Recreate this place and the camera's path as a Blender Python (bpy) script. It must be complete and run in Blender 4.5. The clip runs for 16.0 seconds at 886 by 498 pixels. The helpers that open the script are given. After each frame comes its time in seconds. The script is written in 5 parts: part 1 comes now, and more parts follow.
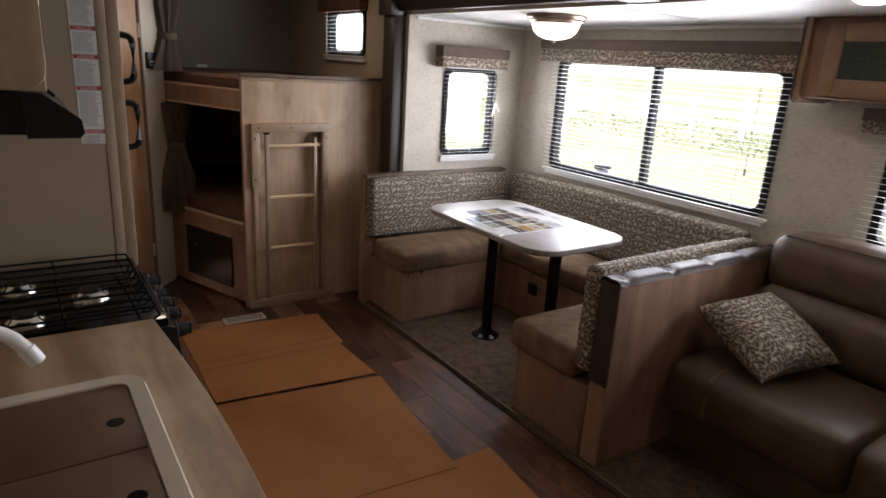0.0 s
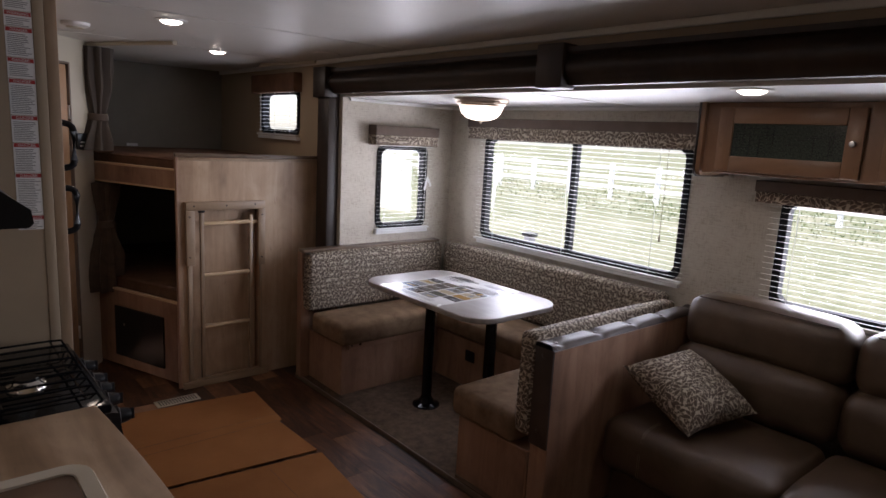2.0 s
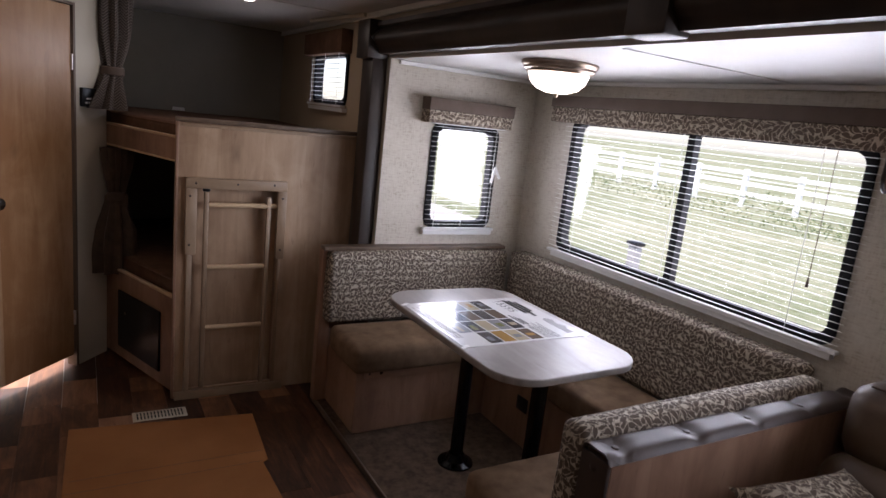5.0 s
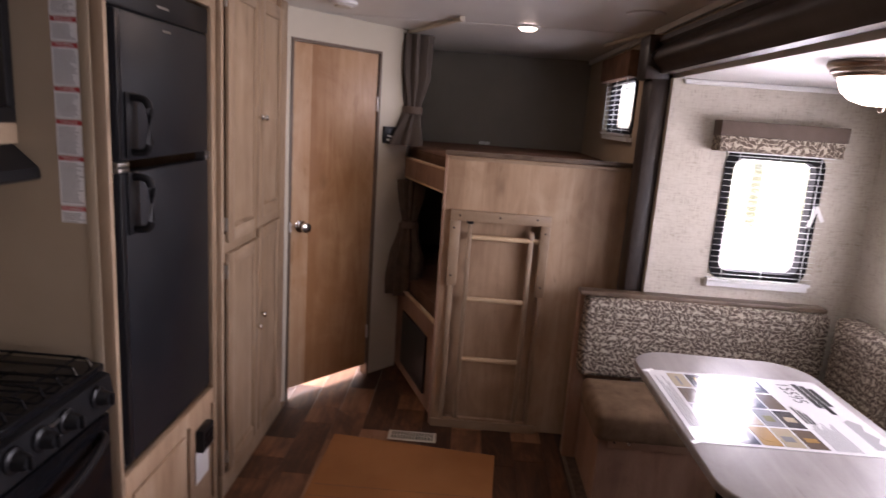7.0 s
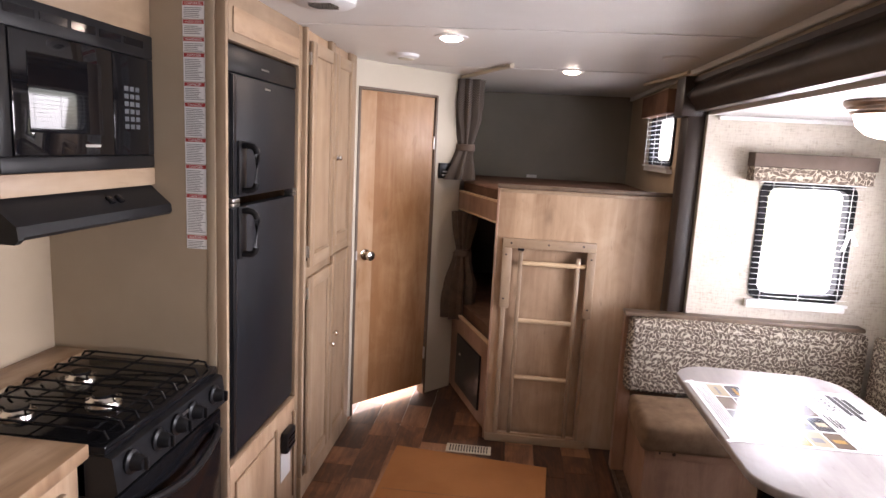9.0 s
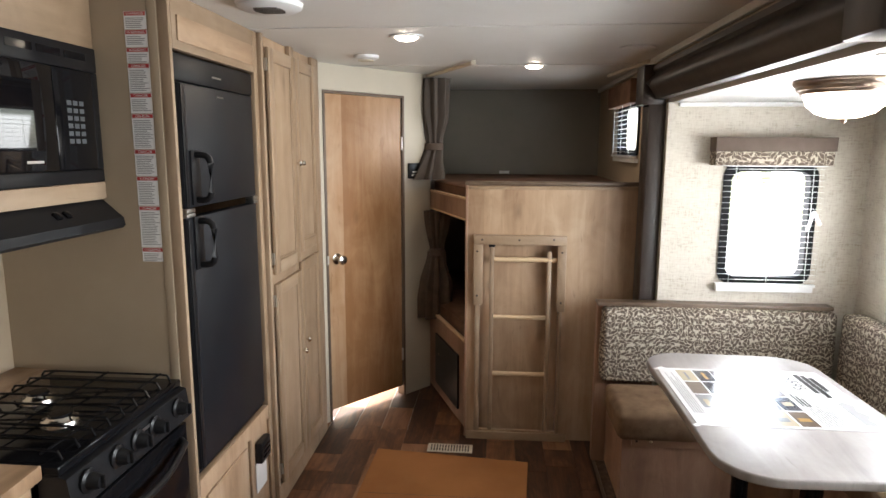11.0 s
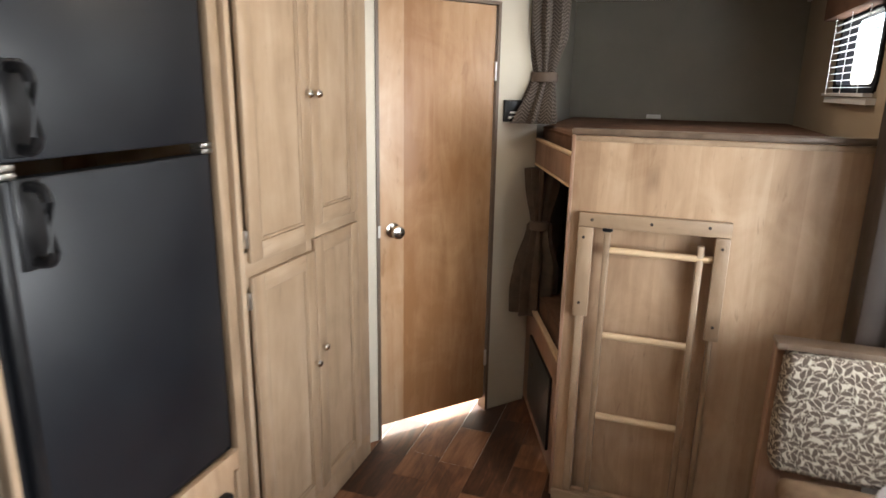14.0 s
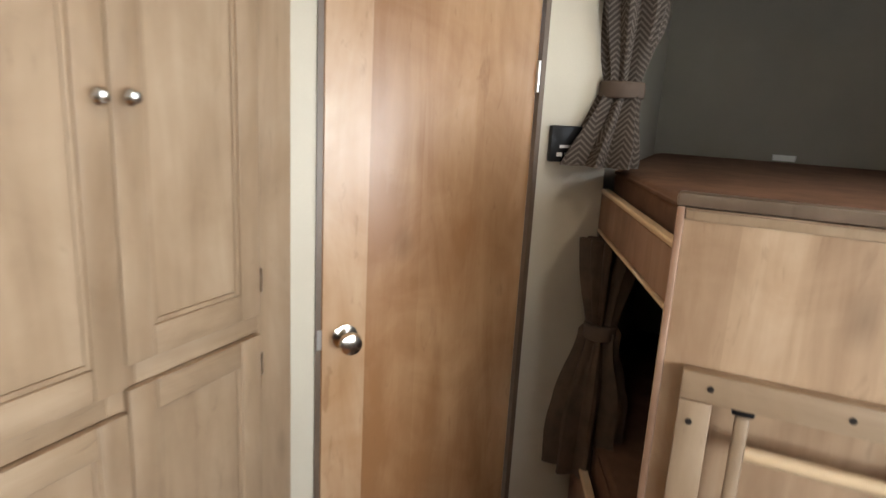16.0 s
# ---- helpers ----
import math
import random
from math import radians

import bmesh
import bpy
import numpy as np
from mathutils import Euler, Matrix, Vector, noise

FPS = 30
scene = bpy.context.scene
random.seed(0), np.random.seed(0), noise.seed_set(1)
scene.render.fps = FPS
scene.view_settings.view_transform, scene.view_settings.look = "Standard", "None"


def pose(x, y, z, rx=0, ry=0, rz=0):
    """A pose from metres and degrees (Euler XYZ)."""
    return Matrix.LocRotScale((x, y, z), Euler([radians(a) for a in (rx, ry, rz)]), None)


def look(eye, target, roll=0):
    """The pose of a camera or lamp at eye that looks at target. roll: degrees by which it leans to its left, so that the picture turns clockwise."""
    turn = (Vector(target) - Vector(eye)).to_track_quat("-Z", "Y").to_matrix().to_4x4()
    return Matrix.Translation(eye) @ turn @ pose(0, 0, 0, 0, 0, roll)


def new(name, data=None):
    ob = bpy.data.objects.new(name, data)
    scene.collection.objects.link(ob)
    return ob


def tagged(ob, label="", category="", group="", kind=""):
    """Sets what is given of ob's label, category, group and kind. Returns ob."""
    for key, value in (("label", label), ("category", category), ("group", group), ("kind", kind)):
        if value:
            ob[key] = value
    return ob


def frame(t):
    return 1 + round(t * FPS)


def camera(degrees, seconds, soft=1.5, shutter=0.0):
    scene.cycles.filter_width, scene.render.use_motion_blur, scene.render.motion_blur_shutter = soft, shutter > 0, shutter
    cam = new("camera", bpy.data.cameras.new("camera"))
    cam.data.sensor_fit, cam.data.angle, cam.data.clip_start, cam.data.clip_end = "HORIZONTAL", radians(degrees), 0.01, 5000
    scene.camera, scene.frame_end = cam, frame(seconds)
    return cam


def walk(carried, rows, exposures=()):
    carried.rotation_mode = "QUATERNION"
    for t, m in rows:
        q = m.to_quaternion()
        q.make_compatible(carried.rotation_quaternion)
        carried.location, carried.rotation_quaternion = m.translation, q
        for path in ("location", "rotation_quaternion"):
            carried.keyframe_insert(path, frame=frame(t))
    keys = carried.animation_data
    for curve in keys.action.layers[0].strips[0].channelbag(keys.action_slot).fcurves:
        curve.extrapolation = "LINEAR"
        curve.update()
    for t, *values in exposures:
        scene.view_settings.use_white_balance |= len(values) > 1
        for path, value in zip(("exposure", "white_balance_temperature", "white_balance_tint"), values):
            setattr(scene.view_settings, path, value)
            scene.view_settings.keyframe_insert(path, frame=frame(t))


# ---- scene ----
cam = camera(70.5, 16.0, shutter=0.5)
PATH = [
    (0, (0.178, 0.117, 1.552), (1.272, 1.69, 0.98), 3.6),
    (0.5, (0.106, 0.04, 1.596), (1.283, 1.565, 1.06), 1.8),
    (1, (0.132, 0.049, 1.581), (1.361, 1.559, 1.122), 1.8),
    (1.5, (0.118, 0.053, 1.586), (1.379, 1.549, 1.171), 2.5),
    (2, (0.1, 0.06, 1.591), (1.386, 1.551, 1.241), 3.1),
    (2.5, (0.124, 0.092, 1.58), (1.348, 1.633, 1.224), 2.1),
    (3, (0.185, 0.167, 1.571), (1.278, 1.798, 1.191), 2.2),
    (3.5, (0.323, 0.309, 1.564), (1.432, 1.923, 1.158), 4.8),
    (6, (1.169, 0.763, 1.556), (1.912, 2.566, 1.114), 5.8),
    (6.5, (1.251, 0.845, 1.605), (1.633, 2.753, 1.143), 3.1),
    (7, (1.378, 0.756, 1.584), (1.32, 2.711, 1.168), 4.1),
    (7.5, (1.422, 0.67, 1.619), (1.19, 2.629, 1.292), -0.4),
    (8, (1.383, 0.547, 1.624), (1.119, 2.501, 1.287), 0.0),
    (8.5, (1.333, 0.47, 1.605), (1.126, 2.433, 1.281), 3.2),
    (11, (1.431, 0.487, 1.599), (1.264, 2.454, 1.278), 0.2),
    (11.5, (1.446, 0.497, 1.603), (1.351, 2.466, 1.267), 1.7),
    (12, (1.586, 0.632, 1.59), (1.284, 2.576, 1.228), 5.4),
    (12.5, (1.66, 0.83, 1.548), (1.26, 2.718, 1.022), 2.6),
    (13, (1.597, 1.103, 1.543), (1.299, 3.024, 1.072), 4.3),
    (13.5, (1.554, 1.326, 1.548), (1.193, 3.24, 1.092), 3.5),
    (14, (1.571, 1.603, 1.551), (0.935, 3.432, 1.05), 1.0),
    (14.5, (1.524, 1.942, 1.508), (1.036, 3.817, 1.011), 2.8),
    (15, (1.363, 2.219, 1.523), (0.955, 4.111, 1.022), 2.9),
    (15.5, (1.335, 2.435, 1.543), (0.686, 4.269, 1.081), 2.6),
    (16, (1.357, 2.732, 1.54), (0.53, 4.496, 1.088), 3.2),
]
EXPOSURES = ((0.0, 1.52, 6450, 18), (1.0, 1.14, 6400, 20), (2.0, 0.99, 6250, 23), (3.7, 0.97, 6200, 24), (5.8, 0.85, 6200, 25), (6.5, 0.40, 6400, 28),
             (7.0, 1.50, 6600, 34), (7.6, 2.30, 6700, 32), (8.7, 2.50, 6600, 28), (11.0, 2.25, 6500, 12), (12.0, 2.20, 6500, 12), (12.5, 2.45, 6500, 12), (13.0, 2.35, 6500, 12), (13.5, 2.25, 6500, 12), (14.0, 2.58, 6500, 12), (14.5, 2.78, 6500, 12), (15.5, 2.50, 6500, 10), (16.0, 2.42, 6500, 10))
walk(cam, [(t, look(eye, target, roll)) for t, eye, target, roll in PATH], EXPOSURES)

# ---- world and light ----
world = bpy.data.worlds.new("sky")
scene.world = world
world.use_nodes = True
wn = world.node_tree
sky = wn.nodes.new("ShaderNodeTexSky")
sky.sky_type = 'NISHITA'
sky.sun_disc = False
sky.sun_elevation, sky.sun_rotation = radians(55), radians(234)
wn.links.new(sky.outputs[0], wn.nodes["Background"].inputs[0])
wn.nodes["Background"].inputs[1].default_value = 0.15


def lamp(name, kind, energy, color, m, size=0.1, size_y=None):
    d = bpy.data.lights.new(name, kind)
    d.energy, d.color = energy, color
    if kind == 'AREA':
        d.shape = 'RECTANGLE'
        d.size, d.size_y = size, size_y or size
    elif kind == 'SUN':
        d.angle = size
    else:
        d.shadow_soft_size = size
    ob = new(name, d)
    ob.matrix_world = m
    return ob


lamp("sun", 'SUN', 5.0, (1, 0.95, 0.87), look((0, 0, 20), (4.2, 3.0, 12.6)), radians(0.6))
DAY = (0.93, 0.97, 1.0)
lamp("daylight_dinette", 'AREA', 18.1, DAY, look((3.30, 2.44, 1.27), (1.0, 2.44, 0.9)), 1.45, 0.66)
lamp("daylight_sofa", 'AREA', 11.4, DAY, look((3.30, 0.72, 1.15), (1.0, 0.72, 0.8)), 0.95, 0.5)
lamp("daylight_end", 'AREA', 4.4, DAY, look((2.69, 3.72, 1.24), (2.4, 1.0, 0.8)), 0.36, 0.52)
lamp("daylight_bunk", 'AREA', 1.2, DAY, look((2.36, 4.43, 1.68), (1.0, 4.43, 1.4)), 0.56, 0.26)
lamp("daylight_bath", 'AREA', 95.0, DAY, look((0.2, 4.9, 2.15), (0.2, 4.9, 0)), 0.35, 0.5)

# ---- materials ----


class Mat:
    """A node material with short helpers."""

    def __init__(self, name, rough=0.5, metal=0.0, color=(0.5, 0.5, 0.5), spec=0.5):
        self.m = bpy.data.materials.new(name)
        self.m.use_nodes = True
        self.t = self.m.node_tree
        self.b = self.t.nodes["Principled BSDF"]
        self.b.inputs["Roughness"].default_value = rough
        self.b.inputs["Metallic"].default_value = metal
        self.b.inputs["Base Color"].default_value = (*color, 1)
        self.b.inputs["Specular IOR Level"].default_value = spec

    def node(self, kind, **kw):
        n = self.t.nodes.new("ShaderNode" + kind)
        for k, v in kw.items():
            n.inputs[k].default_value = v
        return n

    def link(self, a, b):
        self.t.links.new(a, b)

    def uv(self, sx=1.0, sy=1.0, sz=1.0, obj=False, shift=False):
        c = self.node("TexCoord")
        mp = self.node("Mapping")
        mp.inputs["Scale"].default_value = (sx, sy, sz)
        self.link(c.outputs["Object" if obj else "UV"], mp.inputs["Vector"])
        if shift:
            i = self.node("ObjectInfo")
            k = self.node("VectorMath")
            k.operation = 'SCALE'
            k.inputs[0].default_value = (37.0, 91.0, 13.0)
            self.link(i.outputs["Random"], k.inputs["Scale"])
            self.link(k.outputs[0], mp.inputs["Location"])
        return mp.outputs[0]

    def noise(self, vec, scale, detail=4.0, rough=0.55, dist=0.0):
        n = self.node("TexNoise", Scale=scale, Detail=detail, Roughness=rough, Distortion=dist)
        self.link(vec, n.inputs["Vector"])
        return n.outputs["Fac"]

    def ramp(self, fac, stops):
        r = self.node("ValToRGB")
        e = r.color_ramp.elements
        while len(e) < len(stops):
            e.new(0.5)
        for s, (p, c) in zip(e, stops):
            s.position, s.color = p, (*c, 1)
        self.link(fac, r.inputs["Fac"])
        return r.outputs["Color"]

    def mix(self, a, b, fac, mode='MIX'):
        n = self.node("Mix")
        n.data_type, n.blend_type = 'RGBA', mode
        for s, v in ((n.inputs[6], a), (n.inputs[7], b), (n.inputs[0], fac)):
            if isinstance(v, (int, float)):
                s.default_value = v
            elif isinstance(v, tuple):
                s.default_value = (*v, 1)
            else:
                self.link(v, s)
        return n.outputs[2]

    def math(self, op, a, b=0.0, c=None):
        n = self.node("Math")
        n.operation = op
        for s, v in zip(n.inputs, (a, b, c)):
            if v is None:
                continue
            if isinstance(v, (int, float)):
                s.default_value = v
            else:
                self.link(v, s)
        return n.outputs[0]

    def color(self, c):
        self.link(c, self.b.inputs["Base Color"])

    def rough(self, f, lo, hi):
        n = self.node("MapRange")
        n.inputs["To Min"].default_value, n.inputs["To Max"].default_value = lo, hi
        self.link(f, n.inputs["Value"])
        self.link(n.outputs[0], self.b.inputs["Roughness"])

    def bump(self, f, strength=0.2, dist=0.002):
        n = self.node("Bump", Strength=strength, Distance=dist)
        self.link(f, n.inputs["Height"])
        self.link(n.outputs[0], self.b.inputs["Normal"])


def wood(name, dark, mid, light, rough=0.42, band=6.0, knots=0.75, shift=True, boards=0.0):
    """Wood-print laminate: broad boards, soft grain along v, small knots."""
    m = Mat(name, rough)
    broad = m.noise(m.uv(band, 0.30, 1, shift=shift), 1.0, 2, 0.4)
    grain = m.noise(m.uv(38, 2.4, 1, shift=shift), 1.0, 6, 0.6, 0.5)
    cath = m.noise(m.uv(11, 1.3, 1, shift=shift), 1.0, 4, 0.6, 1.6)
    cloud = m.noise(m.uv(6, 4.2, 1, shift=shift), 1.0, 4, 0.6, 0.9)
    f = m.math('ADD', m.math('MULTIPLY', broad, 0.38), m.math('ADD', m.math('MULTIPLY', grain, 0.10), m.math('ADD', m.math('MULTIPLY', cath, 0.26), m.math('MULTIPLY', cloud, 0.26))))
    if boards:
        sp = m.node("SeparateXYZ")
        m.link(m.uv(9.5, 1, 1), sp.inputs[0])
        wn_ = m.node("TexWhiteNoise")
        wn_.noise_dimensions = '1D'
        m.link(m.math('FLOOR', sp.outputs[0]), wn_.inputs["W"])
        f = m.math('ADD', f, m.math('MULTIPLY', m.math('SUBTRACT', wn_.outputs["Value"], 0.5), boards))
    c = m.ramp(f, [(0.37, dark), (0.5, mid), (0.63, light)])
    v = m.node("TexVoronoi", Scale=1.0)
    m.link(m.uv(7, 3.0, 1, shift=shift), v.inputs["Vector"])
    rgb = m.node("SeparateColor")
    m.link(v.outputs["Color"], rgb.inputs[0])
    some = m.math('GREATER_THAN', rgb.outputs[0], 0.5)
    k = m.ramp(m.math('ADD', v.outputs["Distance"], m.math('MULTIPLY', cath, 0.16)), [(0.08, (1, 1, 1)), (0.26, (0, 0, 0))])
    c = m.mix(c, tuple(q * 0.6 for q in dark), m.math('MULTIPLY', m.math('MULTIPLY', k, some), knots))
    fleck = m.ramp(m.noise(m.uv(46, 9, 1, shift=shift), 1.0, 3, 0.6, 0.8), [(0.62, (0, 0, 0)), (0.74, (1, 1, 1))])
    c = m.mix(c, tuple(q * 0.8 for q in dark), m.math('MULTIPLY', fleck, 0.45))
    m.color(c)
    m.rough(grain, rough - 0.06, rough + 0.1)
    m.bump(grain, 0.08, 0.001)
    return m.m


def leafy(name, ground, leaf, scale=28.0):
    """Woven upholstery scattered with curved almond leaves, each with a pale margin."""
    m = Mat(name, 0.85, spec=0.2)
    flat = m.uv(scale, scale, 1)
    drift = m.noise(flat, 0.22, 1, 0.5)
    wear = m.noise(m.uv(9, 9, 1), 1.0, 3)
    weave = m.noise(m.uv(420, 420, 1), 1.0, 2)
    c = m.mix(ground, tuple(q * 0.82 for q in ground), wear)
    dark = m.mix(leaf, tuple(q * 1.7 for q in leaf), m.noise(m.uv(scale * 2.5, scale * 2.5, 1), 1.0, 2))
    for off, turn in ((0.0, 0.0), (7.31, 1.1), (13.57, 2.2), (21.83, 3.0), (33.1, 0.5)):
        sh = m.node("VectorMath")
        sh.operation = 'ADD'
        sh.inputs[1].default_value = (off, off * 0.73, 0)
        m.link(flat, sh.inputs[0])
        v = m.node("TexVoronoi", Scale=1.0, Randomness=0.45)
        v.voronoi_dimensions = '2D'
        m.link(sh.outputs[0], v.inputs["Vector"])
        d = m.node("VectorMath")
        d.operation = 'SUBTRACT'
        m.link(sh.outputs[0], d.inputs[0])
        m.link(v.outputs["Position"], d.inputs[1])
        rgb = m.node("SeparateColor")
        m.link(v.outputs["Color"], rgb.inputs[0])
        r = m.node("VectorRotate")
        r.rotation_type = 'Z_AXIS'
        m.link(d.outputs[0], r.inputs["Vector"])
        m.link(m.math('ADD', m.math('MULTIPLY_ADD', rgb.outputs[0], 2.4, turn), m.math('MULTIPLY', drift, 3.0)), r.inputs["Angle"])
        q = m.node("SeparateXYZ")
        m.link(r.outputs[0], q.inputs[0])
        u2 = m.math('MULTIPLY', q.outputs[0], q.outputs[0])
        bow = m.math('ABSOLUTE', m.math('SUBTRACT', q.outputs[1], m.math('MULTIPLY', u2, 0.5)))
        halo = m.math('GREATER_THAN', m.math('SUBTRACT', 0.262, m.math('MULTIPLY', u2, 0.86)), bow)
        body = m.math('GREATER_THAN', m.math('SUBTRACT', 0.205, m.math('MULTIPLY', u2, 0.78)), bow)
        c = m.mix(c, ground, halo)
        c = m.mix(c, dark, body)
    c = m.mix(c, (0.42, 0.37, 0.30), m.math('MULTIPLY', weave, 0.16))
    m.color(c)
    m.bump(weave, 0.35, 0.001)
    return m.m


def mottled(name, a, b, scale, rough, bump=0.2, fine=220.0, spec=0.4, metal=0.0):
    m = Mat(name, rough, metal, spec=spec)
    n = m.noise(m.uv(obj=True), scale, 5, 0.6)
    f = m.noise(m.uv(obj=True), fine, 3)
    c = m.ramp(n, [(0.35, a), (0.65, b)])
    m.color(m.mix(c, tuple(q * 0.75 for q in a), m.math('MULTIPLY', f, 0.3)))
    m.rough(n, max(rough - 0.07, 0.03), rough + 0.07)
    m.bump(f, bump, 0.001)
    return m.m


ALDER = wood("alder_laminate", (0.285, 0.175, 0.102), (0.42, 0.285, 0.178), (0.53, 0.39, 0.265), boards=0.06)
ALDER_LIGHT = wood("pale_alder_laminate", (0.225, 0.150, 0.090), (0.325, 0.228, 0.146), (0.405, 0.302, 0.206))
HICKORY = wood("orange_door_laminate", (0.30, 0.145, 0.06), (0.42, 0.245, 0.125), (0.52, 0.35, 0.215), 0.30, 4.5, 0.85, boards=0.22)
BENCHWOOD = wood("walnut_laminate", (0.17, 0.090, 0.056), (0.285, 0.165, 0.106), (0.375, 0.235, 0.158), 0.45, 8, 0.4)
CHERRY = wood("stained_maple", (0.18, 0.095, 0.05), (0.25, 0.138, 0.076), (0.32, 0.185, 0.107), 0.35, 4, 0.1)
DARKWOOD = wood("dark_trim", (0.018, 0.012, 0.009), (0.03, 0.02, 0.015), (0.045, 0.03, 0.023), 0.40, 10, 0.1)
CAPWOOD = wood("brown_cap", (0.09, 0.06, 0.04), (0.13, 0.09, 0.062), (0.17, 0.12, 0.085), 0.4, 10, 0.1)
OAKTOP = wood("oak_worktop", (0.15, 0.084, 0.045), (0.325, 0.205, 0.118), (0.51, 0.36, 0.235), 0.36, 12, 0.5)
PINE = wood("pale_pine", (0.50, 0.35, 0.20), (0.60, 0.44, 0.27), (0.68, 0.52, 0.35), 0.5, 5, 0.15)
WHITEOAK = wood("whitewashed_table", (0.19, 0.17, 0.16), (0.275, 0.253, 0.24), (0.35, 0.325, 0.31), 0.34, 9, 0.08)
WALL = mottled("beige_wallboard", (0.365, 0.285, 0.197), (0.405, 0.32, 0.225), 3, 0.55, 0.06, 500)
CREAM = mottled("cream_trim", (0.55, 0.50, 0.40), (0.60, 0.55, 0.445), 3, 0.45, 0.03, 300)
GREYWALL = mottled("grey_bunk_wall", (0.225, 0.21, 0.175), (0.265, 0.245, 0.205), 2, 0.6, 0.06, 400)
CEIL = mottled("white_ceiling_panel", (0.70, 0.68, 0.64), (0.76, 0.745, 0.71), 2.2, 0.42, 0.12, 130)
SLIDECEIL = mottled("white_slide_ceiling", (0.74, 0.73, 0.71), (0.79, 0.785, 0.77), 5, 0.45, 0.35, 110)
MIRRORBLACK = Mat("black_door_glass", 0.03, color=(0.005, 0.005, 0.006)).m
CARPET = mottled("brown_carpet", (0.07, 0.047, 0.033), (0.14, 0.098, 0.07), 28, 0.95, 0.9, 420, 0.1)
SUEDE = mottled("tan_suede", (0.145, 0.092, 0.055), (0.255, 0.170, 0.105), 11, 0.85, 0.25, 260, 0.2)
BROWNSUEDE = mottled("brown_suede", (0.105, 0.058, 0.037), (0.18, 0.10, 0.064), 9, 0.9, 0.3, 260, 0.15)
LEATHER = mottled("brown_leather", (0.072, 0.045, 0.027), (0.115, 0.075, 0.047), 6, 0.44, 0.3, 330, 0.5)
PADDING = mottled("dark_vinyl_padding", (0.05, 0.036, 0.03), (0.07, 0.05, 0.042), 8, 0.48, 0.15, 300, 0.25)
VALANCE = mottled("taupe_valance_board", (0.105, 0.077, 0.06), (0.135, 0.10, 0.08), 8, 0.7, 0.2, 400, 0.2)
BLACK = mottled("black_enamel", (0.005, 0.005, 0.006), (0.008, 0.008, 0.009), 6, 0.09, 0.02, 200, 0.2)
SATIN = mottled("satin_black_plastic", (0.009, 0.009, 0.010), (0.013, 0.013, 0.014), 10, 0.33, 0.04, 300, 0.25)
FRIDGE = mottled("black_fridge_skin", (0.008, 0.009, 0.012), (0.011, 0.013, 0.016), 4, 0.40, 0.1, 600, 0.4)
WHITE = mottled("white_plastic", (0.74, 0.74, 0.73), (0.8, 0.8, 0.79), 6, 0.35, 0.02, 200)
PAPER = mottled("white_paper", (0.78, 0.78, 0.77), (0.82, 0.82, 0.81), 9, 0.5, 0.02, 300)
SINKRIM = mottled("ivory_sink", (0.66, 0.60, 0.49), (0.71, 0.65, 0.54), 4, 0.25, 0.02, 200)
SINKLID = mottled("brown_sink_cover", (0.115, 0.062, 0.034), (0.145, 0.08, 0.045), 7, 0.4, 0.1, 300)
FRAMEBLACK = Mat("matte_black_frame", 0.7, color=(0.008, 0.008, 0.009), spec=0.1).m
GREYTXT = Mat("grey_print", 0.6, color=(0.25, 0.25, 0.25)).m
RED = Mat("red_print", 0.5, color=(0.42, 0.035, 0.03)).m
BRONZE = Mat("brushed_bronze", 0.3, 1.0, (0.36, 0.28, 0.22)).m
CHROME = Mat("brushed_nickel", 0.18, 1.0, (0.72, 0.68, 0.62)).m
NICKEL = Mat("grey_handle_metal", 0.32, 1.0, (0.36, 0.38, 0.40)).m
HINGE = Mat("steel_hinge", 0.3, 1.0, (0.6, 0.58, 0.55)).m
SCREW = Mat("dark_screw", 0.4, 0.8, (0.06, 0.05, 0.045)).m
STITCH = Mat("pale_thread", 0.8, color=(0.30, 0.245, 0.18)).m
LEAF = leafy("leaf_upholstery", (0.50, 0.44, 0.35), (0.055, 0.040, 0.031))
LEAF_BIG = leafy("leaf_valance", (0.50, 0.43, 0.34), (0.065, 0.047, 0.035), 25)


def cardboard():
    m = Mat("brown_cardboard", 0.75, spec=0.25)
    n = m.noise(m.uv(3, 3, 1), 1.0, 4)
    flute = m.noise(m.uv(140, 4, 1), 1.0, 3)
    m.color(m.mix(m.ramp(n, [(0.3, (0.335, 0.135, 0.042)), (0.7, (0.43, 0.185, 0.062))]), (0.25, 0.13, 0.055), m.math('MULTIPLY', flute, 0.35)))
    m.bump(flute, 0.25, 0.001)
    return m.m


CARD = cardboard()


def wallpaper():
    m = Mat("linen_wallpaper", 0.55, spec=0.3)
    a = m.noise(m.uv(26, 130, 1), 1.0, 3)
    b = m.noise(m.uv(150, 22, 1), 1.0, 3)
    blot = m.noise(m.uv(9, 9, 1), 1.0, 5, 0.7)
    f = m.math('ADD', m.math('MULTIPLY', a, 0.35), m.math('ADD', m.math('MULTIPLY', b, 0.3), m.math('MULTIPLY', blot, 0.35)))
    m.color(m.ramp(f, [(0.36, (0.36, 0.315, 0.25)), (0.48, (0.505, 0.46, 0.385)), (0.62, (0.57, 0.53, 0.455))]))
    m.bump(f, 0.12, 0.001)
    return m.m


PAPERWALL = wallpaper()


